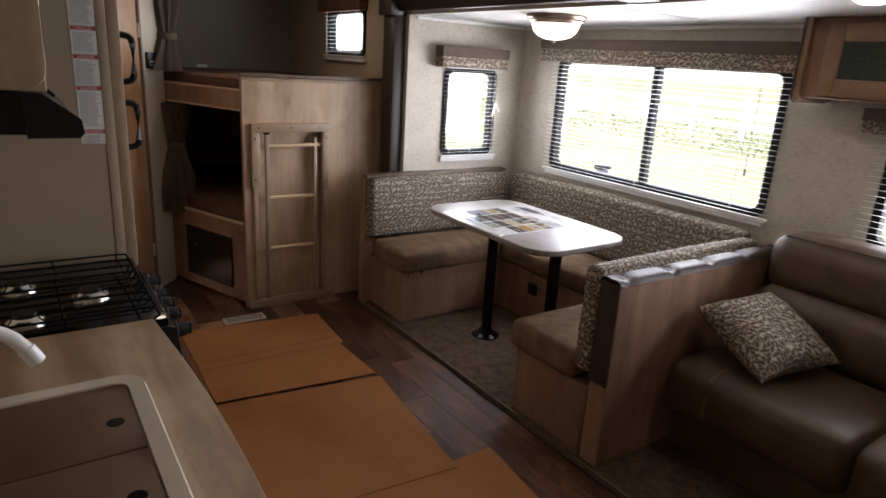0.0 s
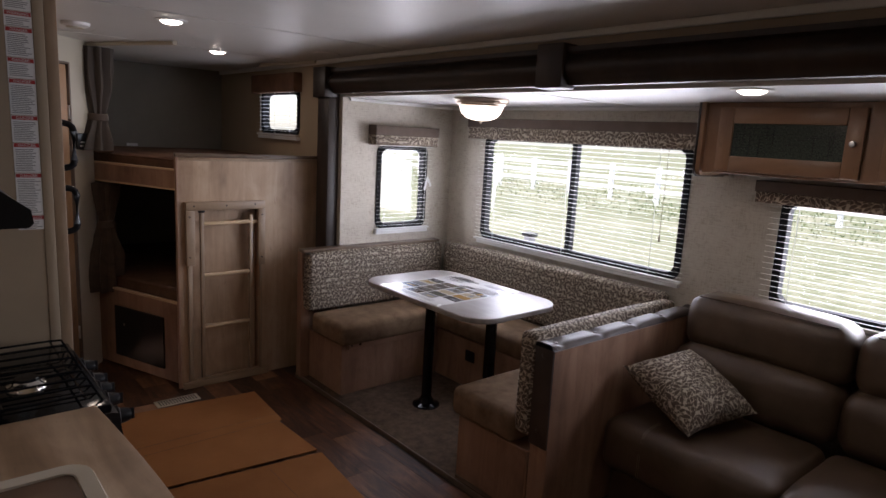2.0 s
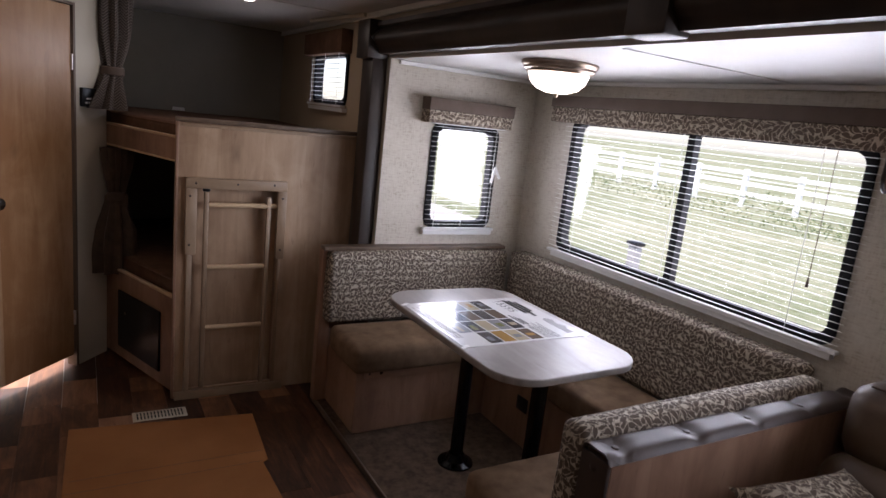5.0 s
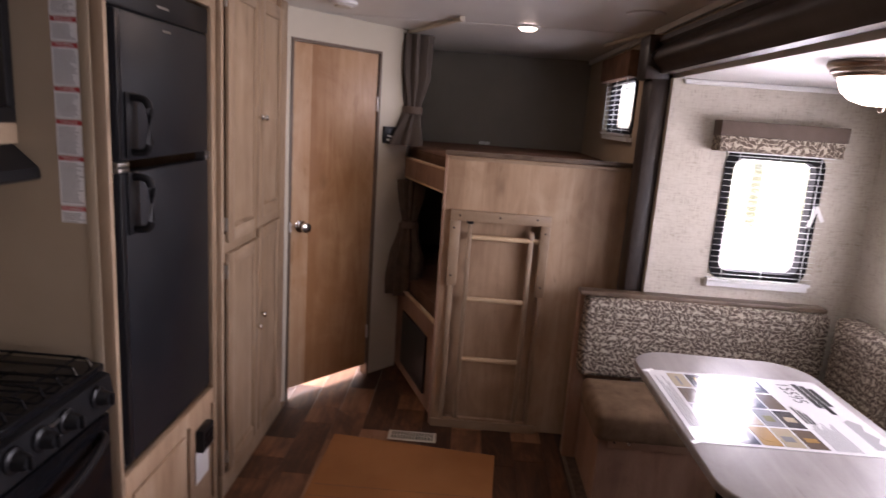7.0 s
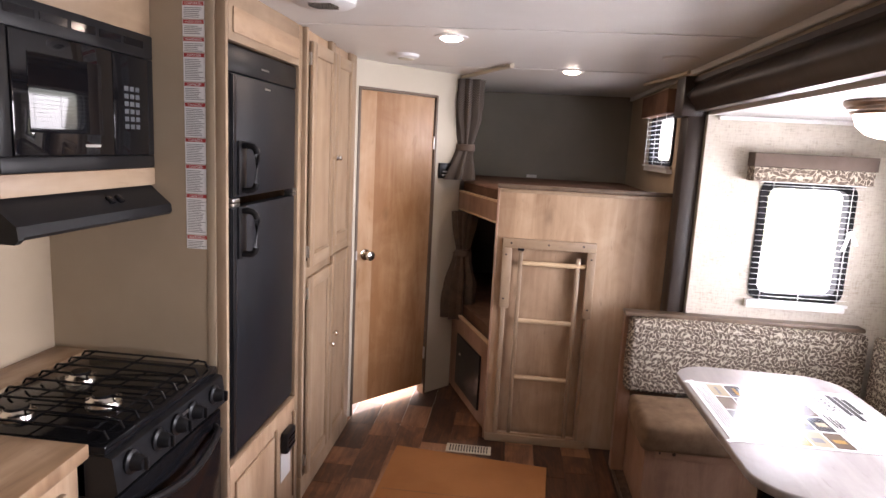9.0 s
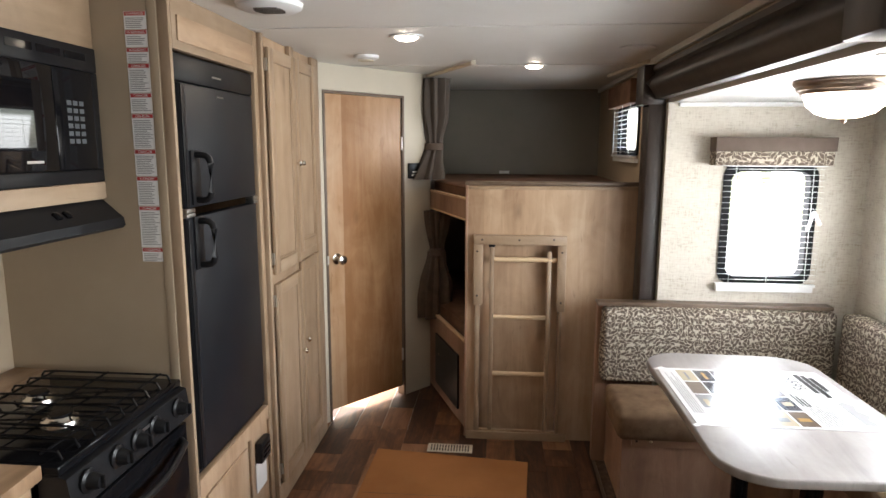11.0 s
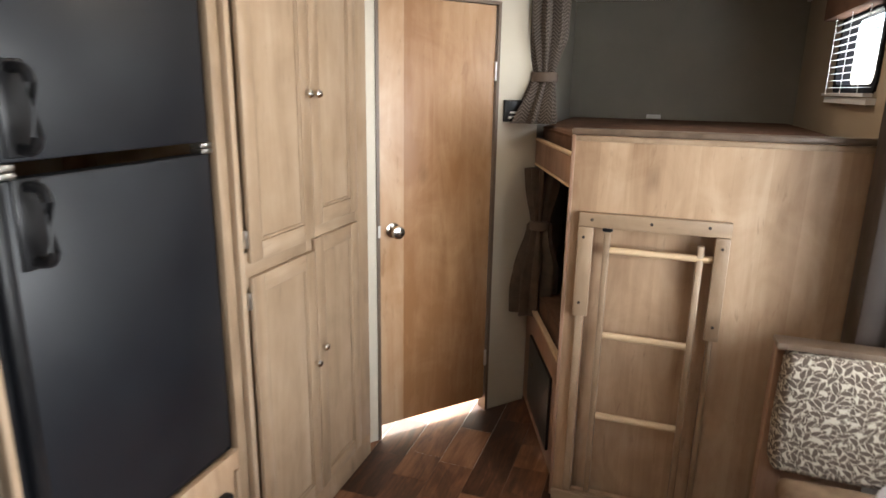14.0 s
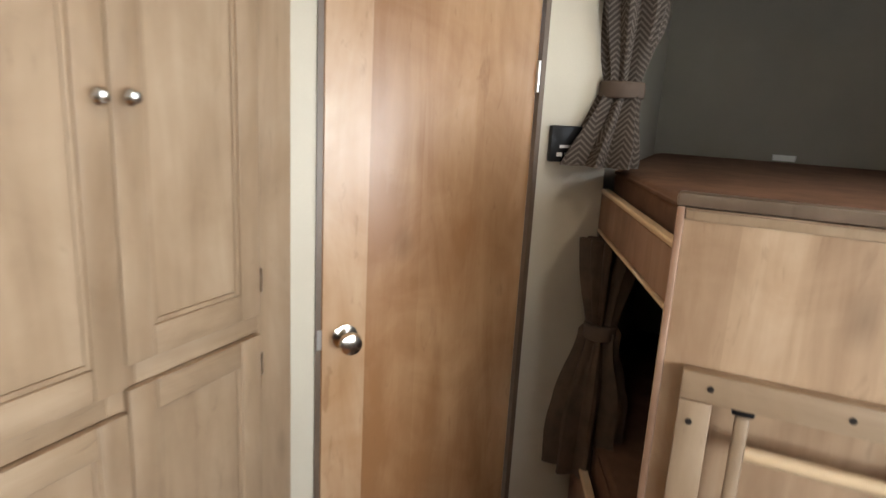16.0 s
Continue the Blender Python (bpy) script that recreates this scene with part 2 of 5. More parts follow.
def plank_mat():
    m = Mat("rustic_vinyl_plank", 0.42)
    i = m.node("ObjectInfo")
    grain = m.noise(m.uv(34, 2.4, 1, shift=True), 1.0, 6, 0.7, 0.6)
    blot = m.noise(m.uv(9, 3.4, 1, shift=True), 1.0, 5, 0.65, 1.2)
    f = m.math('ADD', m.math('MULTIPLY', grain, 0.5), m.math('MULTIPLY', blot, 0.5))
    f = m.math('ADD', f, m.math('MULTIPLY_ADD', i.outputs["Random"], 0.36, -0.18))
    m.color(m.ramp(f, [(0.32, (0.030, 0.012, 0.007)), (0.46, (0.100, 0.042, 0.021)), (0.58, (0.205, 0.092, 0.045)), (0.72, (0.32, 0.165, 0.088))]))
    m.rough(grain, 0.34, 0.56)
    m.bump(grain, 0.2, 0.001)
    return m.m


PLANK = plank_mat()


def glass_mat():
    m = Mat("window_glass", 0.0, color=(1, 1, 1))
    t = m.node("BsdfTransparent")
    g = m.node("BsdfGlossy", Roughness=0.02)
    mx = m.node("MixShader")
    mx.inputs[0].default_value = 0.05
    m.link(t.outputs[0], mx.inputs[1])
    m.link(g.outputs[0], mx.inputs[2])
    m.link(mx.outputs[0], m.t.nodes["Material Output"].inputs["Surface"])
    return m.m


GLASS = glass_mat()


def slat_mat():
    m = Mat("thin_white_slat", 0.4, color=(0.82, 0.82, 0.80))
    t = m.node("BsdfTranslucent")
    t.inputs["Color"].default_value = (0.85, 0.85, 0.83, 1)
    mx = m.node("MixShader")
    mx.inputs[0].default_value = 0.55
    m.link(m.b.outputs[0], mx.inputs[1])
    m.link(t.outputs[0], mx.inputs[2])
    m.link(mx.outputs[0], m.t.nodes["Material Output"].inputs["Surface"])
    return m.m


SLAT = slat_mat()


def glow(name, color, strength):
    m = Mat(name, 0.4, color=(0.85, 0.83, 0.8))
    m.b.inputs["Emission Color"].default_value = (*color, 1)
    m.b.inputs["Emission Strength"].default_value = strength
    return m.m


LIT = glow("lit_frosted_glass", (1, 0.88, 0.72), 1.9)
LIT_SPOT = glow("lit_lens", (1, 0.86, 0.68), 5.7)


def artglass():
    m = Mat("etched_dark_glass", 0.15, color=(0.02, 0.03, 0.025))
    n = m.noise(m.uv(160, 160, 1), 1.0, 3)
    m.color(m.ramp(n, [(0.35, (0.022, 0.03, 0.024)), (0.65, (0.07, 0.085, 0.07))]))
    m.bump(n, 0.3, 0.001)
    return m.m


ARTGLASS = artglass()


def chevron():
    m = Mat("chevron_curtain", 0.8, spec=0.2)
    w = m.node("TexWave", Scale=1.0, Distortion=0.0)
    w.wave_profile = 'SAW'
    s = m.node("SeparateXYZ")
    m.link(m.uv(30, 30, 1), s.inputs[0])
    z = m.math('ADD', s.outputs[1], m.math('PINGPONG', s.outputs[0], 0.8))
    st = m.math('GREATER_THAN', m.math('FRACT', m.math('MULTIPLY', z, 2.2)), 0.6)
    m.color(m.mix((0.062, 0.05, 0.042), (0.15, 0.128, 0.112), st))
    m.t.nodes.remove(w)
    return m.m


CURTAIN = chevron()
# lower curtain: same cloth, its shade put into a plain dark brown
DRAPE = mottled("shaded_curtain_brown", (0.06, 0.041, 0.029), (0.11, 0.076, 0.053), 14, 0.6, 0.2, 300, 0.35)


def grass_mat():
    m = Mat("dry_grass", 0.9, spec=0.1)
    a = m.noise(m.uv(obj=True), 0.25, 5)
    b = m.noise(m.uv(obj=True), 6.0, 5)
    f = m.math('ADD', m.math('MULTIPLY', a, 0.5), m.math('MULTIPLY', b, 0.5))
    m.color(m.ramp(f, [(0.35, (0.125, 0.15, 0.072)), (0.5, (0.21, 0.225, 0.135)), (0.65, (0.33, 0.325, 0.23))]))
    return m.m


GRASS = grass_mat()
HEDGE = mottled("hedge_leaf", (0.10, 0.14, 0.055), (0.17, 0.20, 0.10), 3, 0.8, 0.2, 30, 0.2)
GRAVEL = mottled("pale_gravel", (0.34, 0.325, 0.29), (0.47, 0.455, 0.42), 0.8, 0.9, 0.6, 26, 0.2)
FENCEWHITE = mottled("white_fence_paint", (0.74, 0.75, 0.76), (0.8, 0.81, 0.82), 3, 0.5, 0.1, 60)

# ---- building helpers ----


def boxuv(bm, swap=False):
    lay = bm.loops.layers.uv.verify()
    for f in bm.faces:
        n = f.normal
        ax = max(range(3), key=lambda i: abs(n[i]))
        for lp in f.loops:
            x, y, z = lp.vert.co
            u, v = ((y, z), (x, z), (x, y))[ax]
            lp[lay].uv = (v, u) if swap else (u, v)


class B:
    """Gathers shapes in world metres for one mesh."""

    def __init__(self):
        self.bm = bmesh.new()

    def add(self, bm):
        me = bpy.data.meshes.new("tmp")
        bm.to_mesh(me)
        bm.free()
        self.bm.from_mesh(me)
        bpy.data.meshes.remove(me)
        return self

    def box(self, x0, y0, z0, x1, y1, z1, bev=0.0, seg=2, m=None):
        b = bmesh.new()
        bmesh.ops.create_cube(b, size=1.0)
        for v in b.verts:
            v.co = Vector(((x0 + x1) / 2 + v.co.x * (x1 - x0), (y0 + y1) / 2 + v.co.y * (y1 - y0), (z0 + z1) / 2 + v.co.z * (z1 - z0)))
        if bev:
            bmesh.ops.bevel(b, geom=b.edges[:], offset=bev, segments=seg, affect='EDGES', profile=0.5)
        if m:
            b.transform(m)
        return self.add(b)

    def prism(self, pts, z0, z1, bev=0.0, seg=2, m=None):
        """A closed outline of (x, y) raised from z0 to z1."""
        b = bmesh.new()
        lo = [b.verts.new((p[0], p[1], z0)) for p in pts]
        hi = [b.verts.new((p[0], p[1], z1)) for p in pts]
        b.faces.new(hi)
        b.faces.new(lo[::-1])
        n = len(pts)
        for i in range(n):
            b.faces.new((lo[i], lo[(i + 1) % n], hi[(i + 1) % n], hi[i]))
        bmesh.ops.recalc_face_normals(b, faces=b.faces[:])
        if bev:
            ed = [e for e in b.edges if abs(e.verts[0].co.z - e.verts[1].co.z) < 1e-6]
            bmesh.ops.bevel(b, geom=ed, offset=bev, segments=seg, affect='EDGES', profile=0.5)
        if m:
            b.transform(m)
        return self.add(b)

    def cyl(self, p, q, r, r2=None, n=20):
        p, q = Vector(p), Vector(q)
        b = bmesh.new()
        bmesh.ops.create_cone(b, cap_ends=True, segments=n, radius1=r, radius2=r if r2 is None else r2, depth=(q - p).length)
        b.transform(Matrix.Translation((p + q) / 2) @ (q - p).to_track_quat('Z', 'Y').to_matrix().to_4x4())
        return self.add(b)

    def tube(self, pts, r, n=10):
        """A round tube along points."""
        b = bmesh.new()
        pts = [Vector(p) for p in pts]
        rings = []
        for i, p in enumerate(pts):
            d = (pts[min(i + 1, len(pts) - 1)] - pts[max(i - 1, 0)]).normalized()
            q = d.to_track_quat('Z', 'Y')
            rad = r[i] if isinstance(r, (list, tuple)) else r
            rings.append([b.verts.new(p + q @ Vector((math.cos(a * math.tau / n) * rad, math.sin(a * math.tau / n) * rad, 0))) for a in range(n)])
        for s, t in zip(rings, rings[1:]):
            for k in range(n):
                b.faces.new((s[k], s[(k + 1) % n], t[(k + 1) % n], t[k]))
        b.faces.new(rings[0][::-1])
        b.faces.new(rings[-1])
        bmesh.ops.recalc_face_normals(b, faces=b.faces[:])
        return self.add(b)

    def lathe(self, prof, c, n=32, axis='Z'):
        """Profile of (radius, height) turned about an axis through c."""
        b = bmesh.new()
        rings = [[b.verts.new((math.cos(k * math.tau / n) * r, math.sin(k * math.tau / n) * r, h)) for k in range(n)] for r, h in prof]
        for s, t in zip(rings, rings[1:]):
            for k in range(n):
                b.faces.new((s[k], s[(k + 1) % n], t[(k + 1) % n], t[k]))
        b.faces.new(rings[0][::-1])
        b.faces.new(rings[-1])
        bmesh.ops.remove_doubles(b, verts=b.verts[:], dist=1e-5)
        bmesh.ops.recalc_face_normals(b, faces=b.faces[:])
        turn = {'Z': Matrix.Identity(4), 'X': Matrix.Rotation(radians(90), 4, 'Y'), 'Y': Matrix.Rotation(radians(-90), 4, 'X')}[axis]
        b.transform(Matrix.Translation(c) @ turn)
        return self.add(b)


def rounded(u0, v0, u1, v1, r, n=6):
    pts = []
    for cx, cy, a0 in ((u1 - r, v1 - r, 0), (u0 + r, v1 - r, 90), (u0 + r, v0 + r, 180), (u1 - r, v0 + r, 270)):
        for i in range(n + 1):
            a = radians(a0 + 90 * i / n)
            pts.append((cx + r * math.cos(a), cy + r * math.sin(a)))
    return pts


def base_of(ob):
    p = Vector((0, 0, 0))
    while ob:
        p += ob.location
        ob = ob.parent
    return p


def mesh_ob(name, b, mat, origin, smooth=False, swap=False):
    bm = b.bm if isinstance(b, B) else b
    bm.normal_update()
    boxuv(bm, swap)
    if smooth:
        for f in bm.faces:
            f.smooth = True
        for e in bm.edges:
            if len(e.link_faces) == 2 and e.calc_face_angle(0) > radians(38):
                e.smooth = False
    bm.transform(Matrix.Translation(-origin))
    me = bpy.data.meshes.new(name)
    bm.to_mesh(me)
    bm.free()
    me.materials.append(mat)
    return new(name, me)


def part(name, b, mat, parent, label="", smooth=True, swap=False):
    ob = mesh_ob(name, b, mat, base_of(parent), smooth, swap)
    ob.parent = parent
    return tagged(ob, label)


def thing(name, at, label, category, group="", kind=""):
    ob = new(name)
    ob.location = at
    ob.empty_display_size = 0.1
    return tagged(ob, label, category, group, kind)


def solo(name, b, mat, at, label, category, group="", kind="", smooth=True, swap=False):
    ob = mesh_ob(name, b, mat, Vector(at), smooth, swap)
    ob.location = at
    return tagged(ob, label, category, group, kind)


def structure(name, b, mat, label="", smooth=False, swap=False):
    return tagged(mesh_ob(name, b, mat, Vector((0, 0, 0)), smooth, swap), label, "", "", "structure")


def wall(name, ax, a0, a1, u0, u1, z0, z1, holes, mat, label):
    """A wall of thickness a0..a1 across ax, with openings (u0, z0, u1, z1)."""
    us = sorted({u0, u1, *(h[0] for h in holes), *(h[2] for h in holes)})
    zs = sorted({z0, z1, *(h[1] for h in holes), *(h[3] for h in holes)})

    def full(i, j):
        if not (0 <= i < len(us) - 1 and 0 <= j < len(zs) - 1):
            return False
        cu, cz = (us[i] + us[i + 1]) / 2, (zs[j] + zs[j + 1]) / 2
        return not any(h[0] < cu < h[2] and h[1] < cz < h[3] for h in holes)

    bm = bmesh.new()

    def quad(*p):
        bm.faces.new([bm.verts.new((a, u, z) if ax == 'x' else (u, a, z)) for a, u, z in p])

    for i in range(len(us) - 1):
        for j in range(len(zs) - 1):
            if not full(i, j):
                continue
            p, q, r, s = us[i], us[i + 1], zs[j], zs[j + 1]
            quad((a0, p, r), (a0, q, r), (a0, q, s), (a0, p, s))
            quad((a1, p, r), (a1, q, r), (a1, q, s), (a1, p, s))
            for di, dj, e in ((-1, 0, ((p, r), (p, s))), (1, 0, ((q, r), (q, s))), (0, -1, ((p, r), (q, r))), (0, 1, ((p, s), (q, s)))):
                if not full(i + di, j + dj):
                    (ua, za), (ub, zb) = e
                    quad((a0, ua, za), (a0, ub, zb), (a1, ub, zb), (a1, ua, za))
    bmesh.ops.remove_doubles(bm, verts=bm.verts[:], dist=1e-5)
    bmesh.ops.recalc_face_normals(bm, faces=bm.faces[:])
    return structure(name, bm, mat, label)

# ---- structure ----
XL, XR, XS = -0.12, 2.22, 3.15          # kitchen wall, slide-side wall, slide outer wall
YB, YE = -1.9, 5.55                    # closing wall behind, bunk end wall
ZC, ZS = 2.045, 1.81                    # ceilings
PY = 3.79                               # bunk front panel
SE = 3.565                              # slide end wall

structure("subfloor", B().box(XL - 0.06, YB, -0.06, 1.95, YE + 0.06, -0.006).box(1.95, YB, -0.06, XR + 0.06, YE + 0.06, -0.006), DARKWOOD)
structure("floor_slide", B().box(1.955, -0.6, -0.004, XS, 3.60, 0.02, 0.006), CARPET, "dark brown short-pile carpet on the slide-out floor")
structure("trim_slide_edge", B().box(1.946, -0.6, -0.006, 1.956, 3.62, 0.0225, 0.003), CAPWOOD)
structure("ceiling", B().box(XL - 0.06, YB - 0.06, ZC, XR + 0.06, 3.78, ZC + 0.05).box(0.9, 3.78, ZC, XR + 0.06, YE + 0.06, ZC + 0.05), CEIL, "white pebbled ceiling panel")
structure("ceiling_bath", B().box(XL - 0.06, 3.78, ZC + 0.001, 0.0, YE, ZC + 0.05).box(0.4, 3.78, ZC + 0.001, 0.9, YE, ZC + 0.05).box(0, 3.78, ZC + 0.001, 0.4, 4.6, ZC + 0.05).box(0, 5.2, ZC + 0.001, 0.4, YE, ZC + 0.05), CEIL)
cb = B()
for y in (2.93, 4.05):
    cb.box(XL, y - 0.012, ZC - 0.004, XR, y + 0.012, ZC - 0.0005, 0.0015, 1)
cb.box(XR - 0.022, YB, ZC - 0.03, XR - 0.001, YE, ZC - 0.001, 0.006)
structure("trim_ceiling_battens", cb, CEIL)
structure("ceiling_slide", B().box(XR + 0.02, -0.6, ZS, XS + 0.06, 3.62, ZS + 0.05), SLIDECEIL, "white textured slide-out ceiling")
structure("trim_slide_ceiling", B().box(XS - 0.02, -0.55, ZS - 0.022, XS - 0.001, SE, ZS - 0.001, 0.006).box(XR + 0.05, SE - 0.02, ZS - 0.022, XS - 0.02, SE - 0.001, ZS - 0.001, 0.006).box(XR + 0.06, 2.02, ZS - 0.003, XS - 0.02, 2.035, ZS - 0.0005), SLIDECEIL)

wall("wall_kitchen", 'x', XL - 0.06, XL, YB, YE, 0, ZC, [], WALL, "smooth beige kitchen wall")
wall("wall_slide_side", 'x', XR, XR + 0.05, 3.62, YE, 0, ZC, [(4.13, 1.56, 4.72, 1.86)], WALL, "beige side wall")
structure("wall_slide_header", B().box(XR, -0.6, 1.84, XR + 0.05, 3.62, ZC), WALL)
wall("wall_slide_side_front", 'x', XR, XR + 0.05, YB, -0.6, 0, ZC, [], WALL, "beige side wall")
wall("wall_back", 'y', YB - 0.06, YB, XL, XR, 0, ZC, [], WALL, "beige closing wall")
wall("wall_bunk_end", 'y', YE, YE + 0.06, XL, XR, 0, ZC, [], GREYWALL, "dark grey-taupe wall behind the bunks")
wall("wall_slide_outer", 'x', XS, XS + 0.05, -0.6, 3.62, 0, ZS, [(1.70, 0.925, 3.19, 1.615), (0.25, 0.90, 1.22, 1.40)], PAPERWALL, "beige linen-textured wallpaper")
wall("wall_slide_end", 'y', SE, SE + 0.05, XR + 0.006, XS, 0, ZS, [(2.51, 0.965, 2.915, 1.515)], PAPERWALL, "beige linen-textured wallpaper")
wall("wall_slide_near", 'y', -0.65, -0.6, XR, XS, 0, ZS, [], PAPERWALL, "beige linen-textured wallpaper")

# bathroom corner: angled wall with a door, then a side wall
P0, DV = Vector((0.49, 3.908, 0)), Vector((0.643, 0.766, 0)).normalized()
NV = Vector((DV.y, -DV.x, 0))           # towards the room
DOORM = Matrix(((DV.x, -NV.x, 0, P0.x), (DV.y, -NV.y, 0, P0.y), (0, 0, 1, 0), (0, 0, 0, 1)))


def along(b):
    """Moves a shape from door coordinates (along, behind, up) into the room."""
    b.bm.transform(DOORM)
    bmesh.ops.recalc_face_normals(b.bm, faces=b.bm.faces[:])
    return b


DW = 0.56
wd = B().box(-0.105, 0, 0, -0.014, 0.05, ZC).box(-0.014, 0, 1.905, DW + 0.014, 0.05, ZC).box(DW + 0.014, 0, 0, 0.80, 0.05, ZC)
structure("wall_bath_front", along(wd), CREAM, "cream angled wall round the bathroom door")
structure("wall_bath_side", B().box(0.955, 4.55, 0, 1.0, YE, ZC), GREYWALL, "dark grey-taupe bunk side wall")
structure("wall_bath_return", B().box(XL, 3.80, 0, 0.42, 3.84, ZC), CREAM)
structure("floor_bath", B().box(XL, 3.84, -0.005, 0.95, YE, -0.001), WHITE)
fr = B().box(-0.014, -0.006, 0, 0.0, 0.052, 1.903).box(DW, -0.006, 0, DW + 0.014, 0.052, 1.903).box(0, -0.006, 1.890, DW, 0.052, 1.903)
structure("trim_door_frame", along(fr), CAPWOOD)
door = thing("door_1", tuple(P0), "orange-brown wood-print bathroom door, closed above a lit gap", "door", kind="structure")
part("door_leaf", along(B().box(0.003, 0.006, 0.065, DW - 0.003, 0.04, 1.888, 0.003, 1)), HICKORY, door)
kn = part("door_knob", along(B().lathe([(0.001, 0.006), (0.032, 0.006), (0.032, -0.002), (0.013, -0.008), (0.012, -0.026), (0.024, -0.034), (0.029, -0.046), (0.026, -0.058), (0.012, -0.063), (0.001, -0.063)], (0.062, 0.0, 0.965), 28, 'Y')), CHROME, door, "bright nickel round door knob")
for z in (0.28, 1.62):
    part("hinge", along(B().box(DW - 0.008, -0.004, z - 0.04, DW + 0.004, 0.008, z + 0.04, 0.002, 1)), HINGE, door, "steel hinge")
part("strike_plate", along(B().box(-0.010, -0.008, 0.94, 0.001, -0.004, 0.99)), HINGE, door)

cp = thing("control_panel", tuple(P0 + DV * 0.66 + Vector((0, 0, 1.40))), "small black wall-mounted control panel beside the bunk curtain", "control panel")
part("housing", along(B().box(0.603, -0.018, 1.405, 0.727, -0.0005, 1.50, 0.004)), SATIN, cp)
for i in range(4):
    part("button", along(B().box(0.622 + i * 0.025, -0.021, 1.42, 0.638 + i * 0.025, -0.0175, 1.430)), PAPER, cp, "white printed marking")
part("print_bar", along(B().box(0.63, -0.0195, 1.442, 0.70, -0.0178, 1.450)), PAPER, cp, "white printed marking")

# slide opening trim
post = thing("trim_slide_post", (XR, 3.64, 0), "dark brown slide-out opening post", "trim", kind="structure")
part("post", B().box(XR - 0.075, 3.60, 0, XR + 0.004, 3.74, 1.83, 0.006), DARKWOOD, post)
part("corner_block", B().box(XR - 0.108, 3.597, 1.80, XR - 0.002, 3.75, 1.985, 0.006), DARKWOOD, post)
part("diamond", B().box(-0.022, -0.004, -0.022, 0.022, 0.004, 0.022, m=Matrix.Translation((XR - 0.065, 3.595, 1.90)) @ Matrix.Rotation(radians(45), 4, 'Y')), NICKEL, post, "pale diamond inlay")
beam = thing("trim_slide_beam", (XR, 1.6, 1.82), "dark brown moulded beam over the slide-out", "beam", kind="structure")
prof = [(0, 1.825), (-0.045, 1.825), (-0.05, 1.845)]
prof += [(-0.05 - 0.03 * math.sin(math.pi * k / 8), 1.845 + 0.10 * k / 8) for k in range(1, 8)]
prof += [(-0.05, 1.945), (-0.065, 1.955), (-0.065, 1.975), (0, 1.975)]
swing = Matrix(((1, 0, 0, XR - 0.001), (0, 0, 1, 0), (0, 1, 0, 0), (0, 0, 0, 1)))
part("moulding", B().prism(prof, -0.6, 3.60, m=swing), DARKWOOD, beam, swap=False)
part("clip", B().box(XR - 0.098, 1.74, 1.812, XR - 0.002, 1.88, 1.99, 0.008), DARKWOOD, beam)

# ---- windows ----


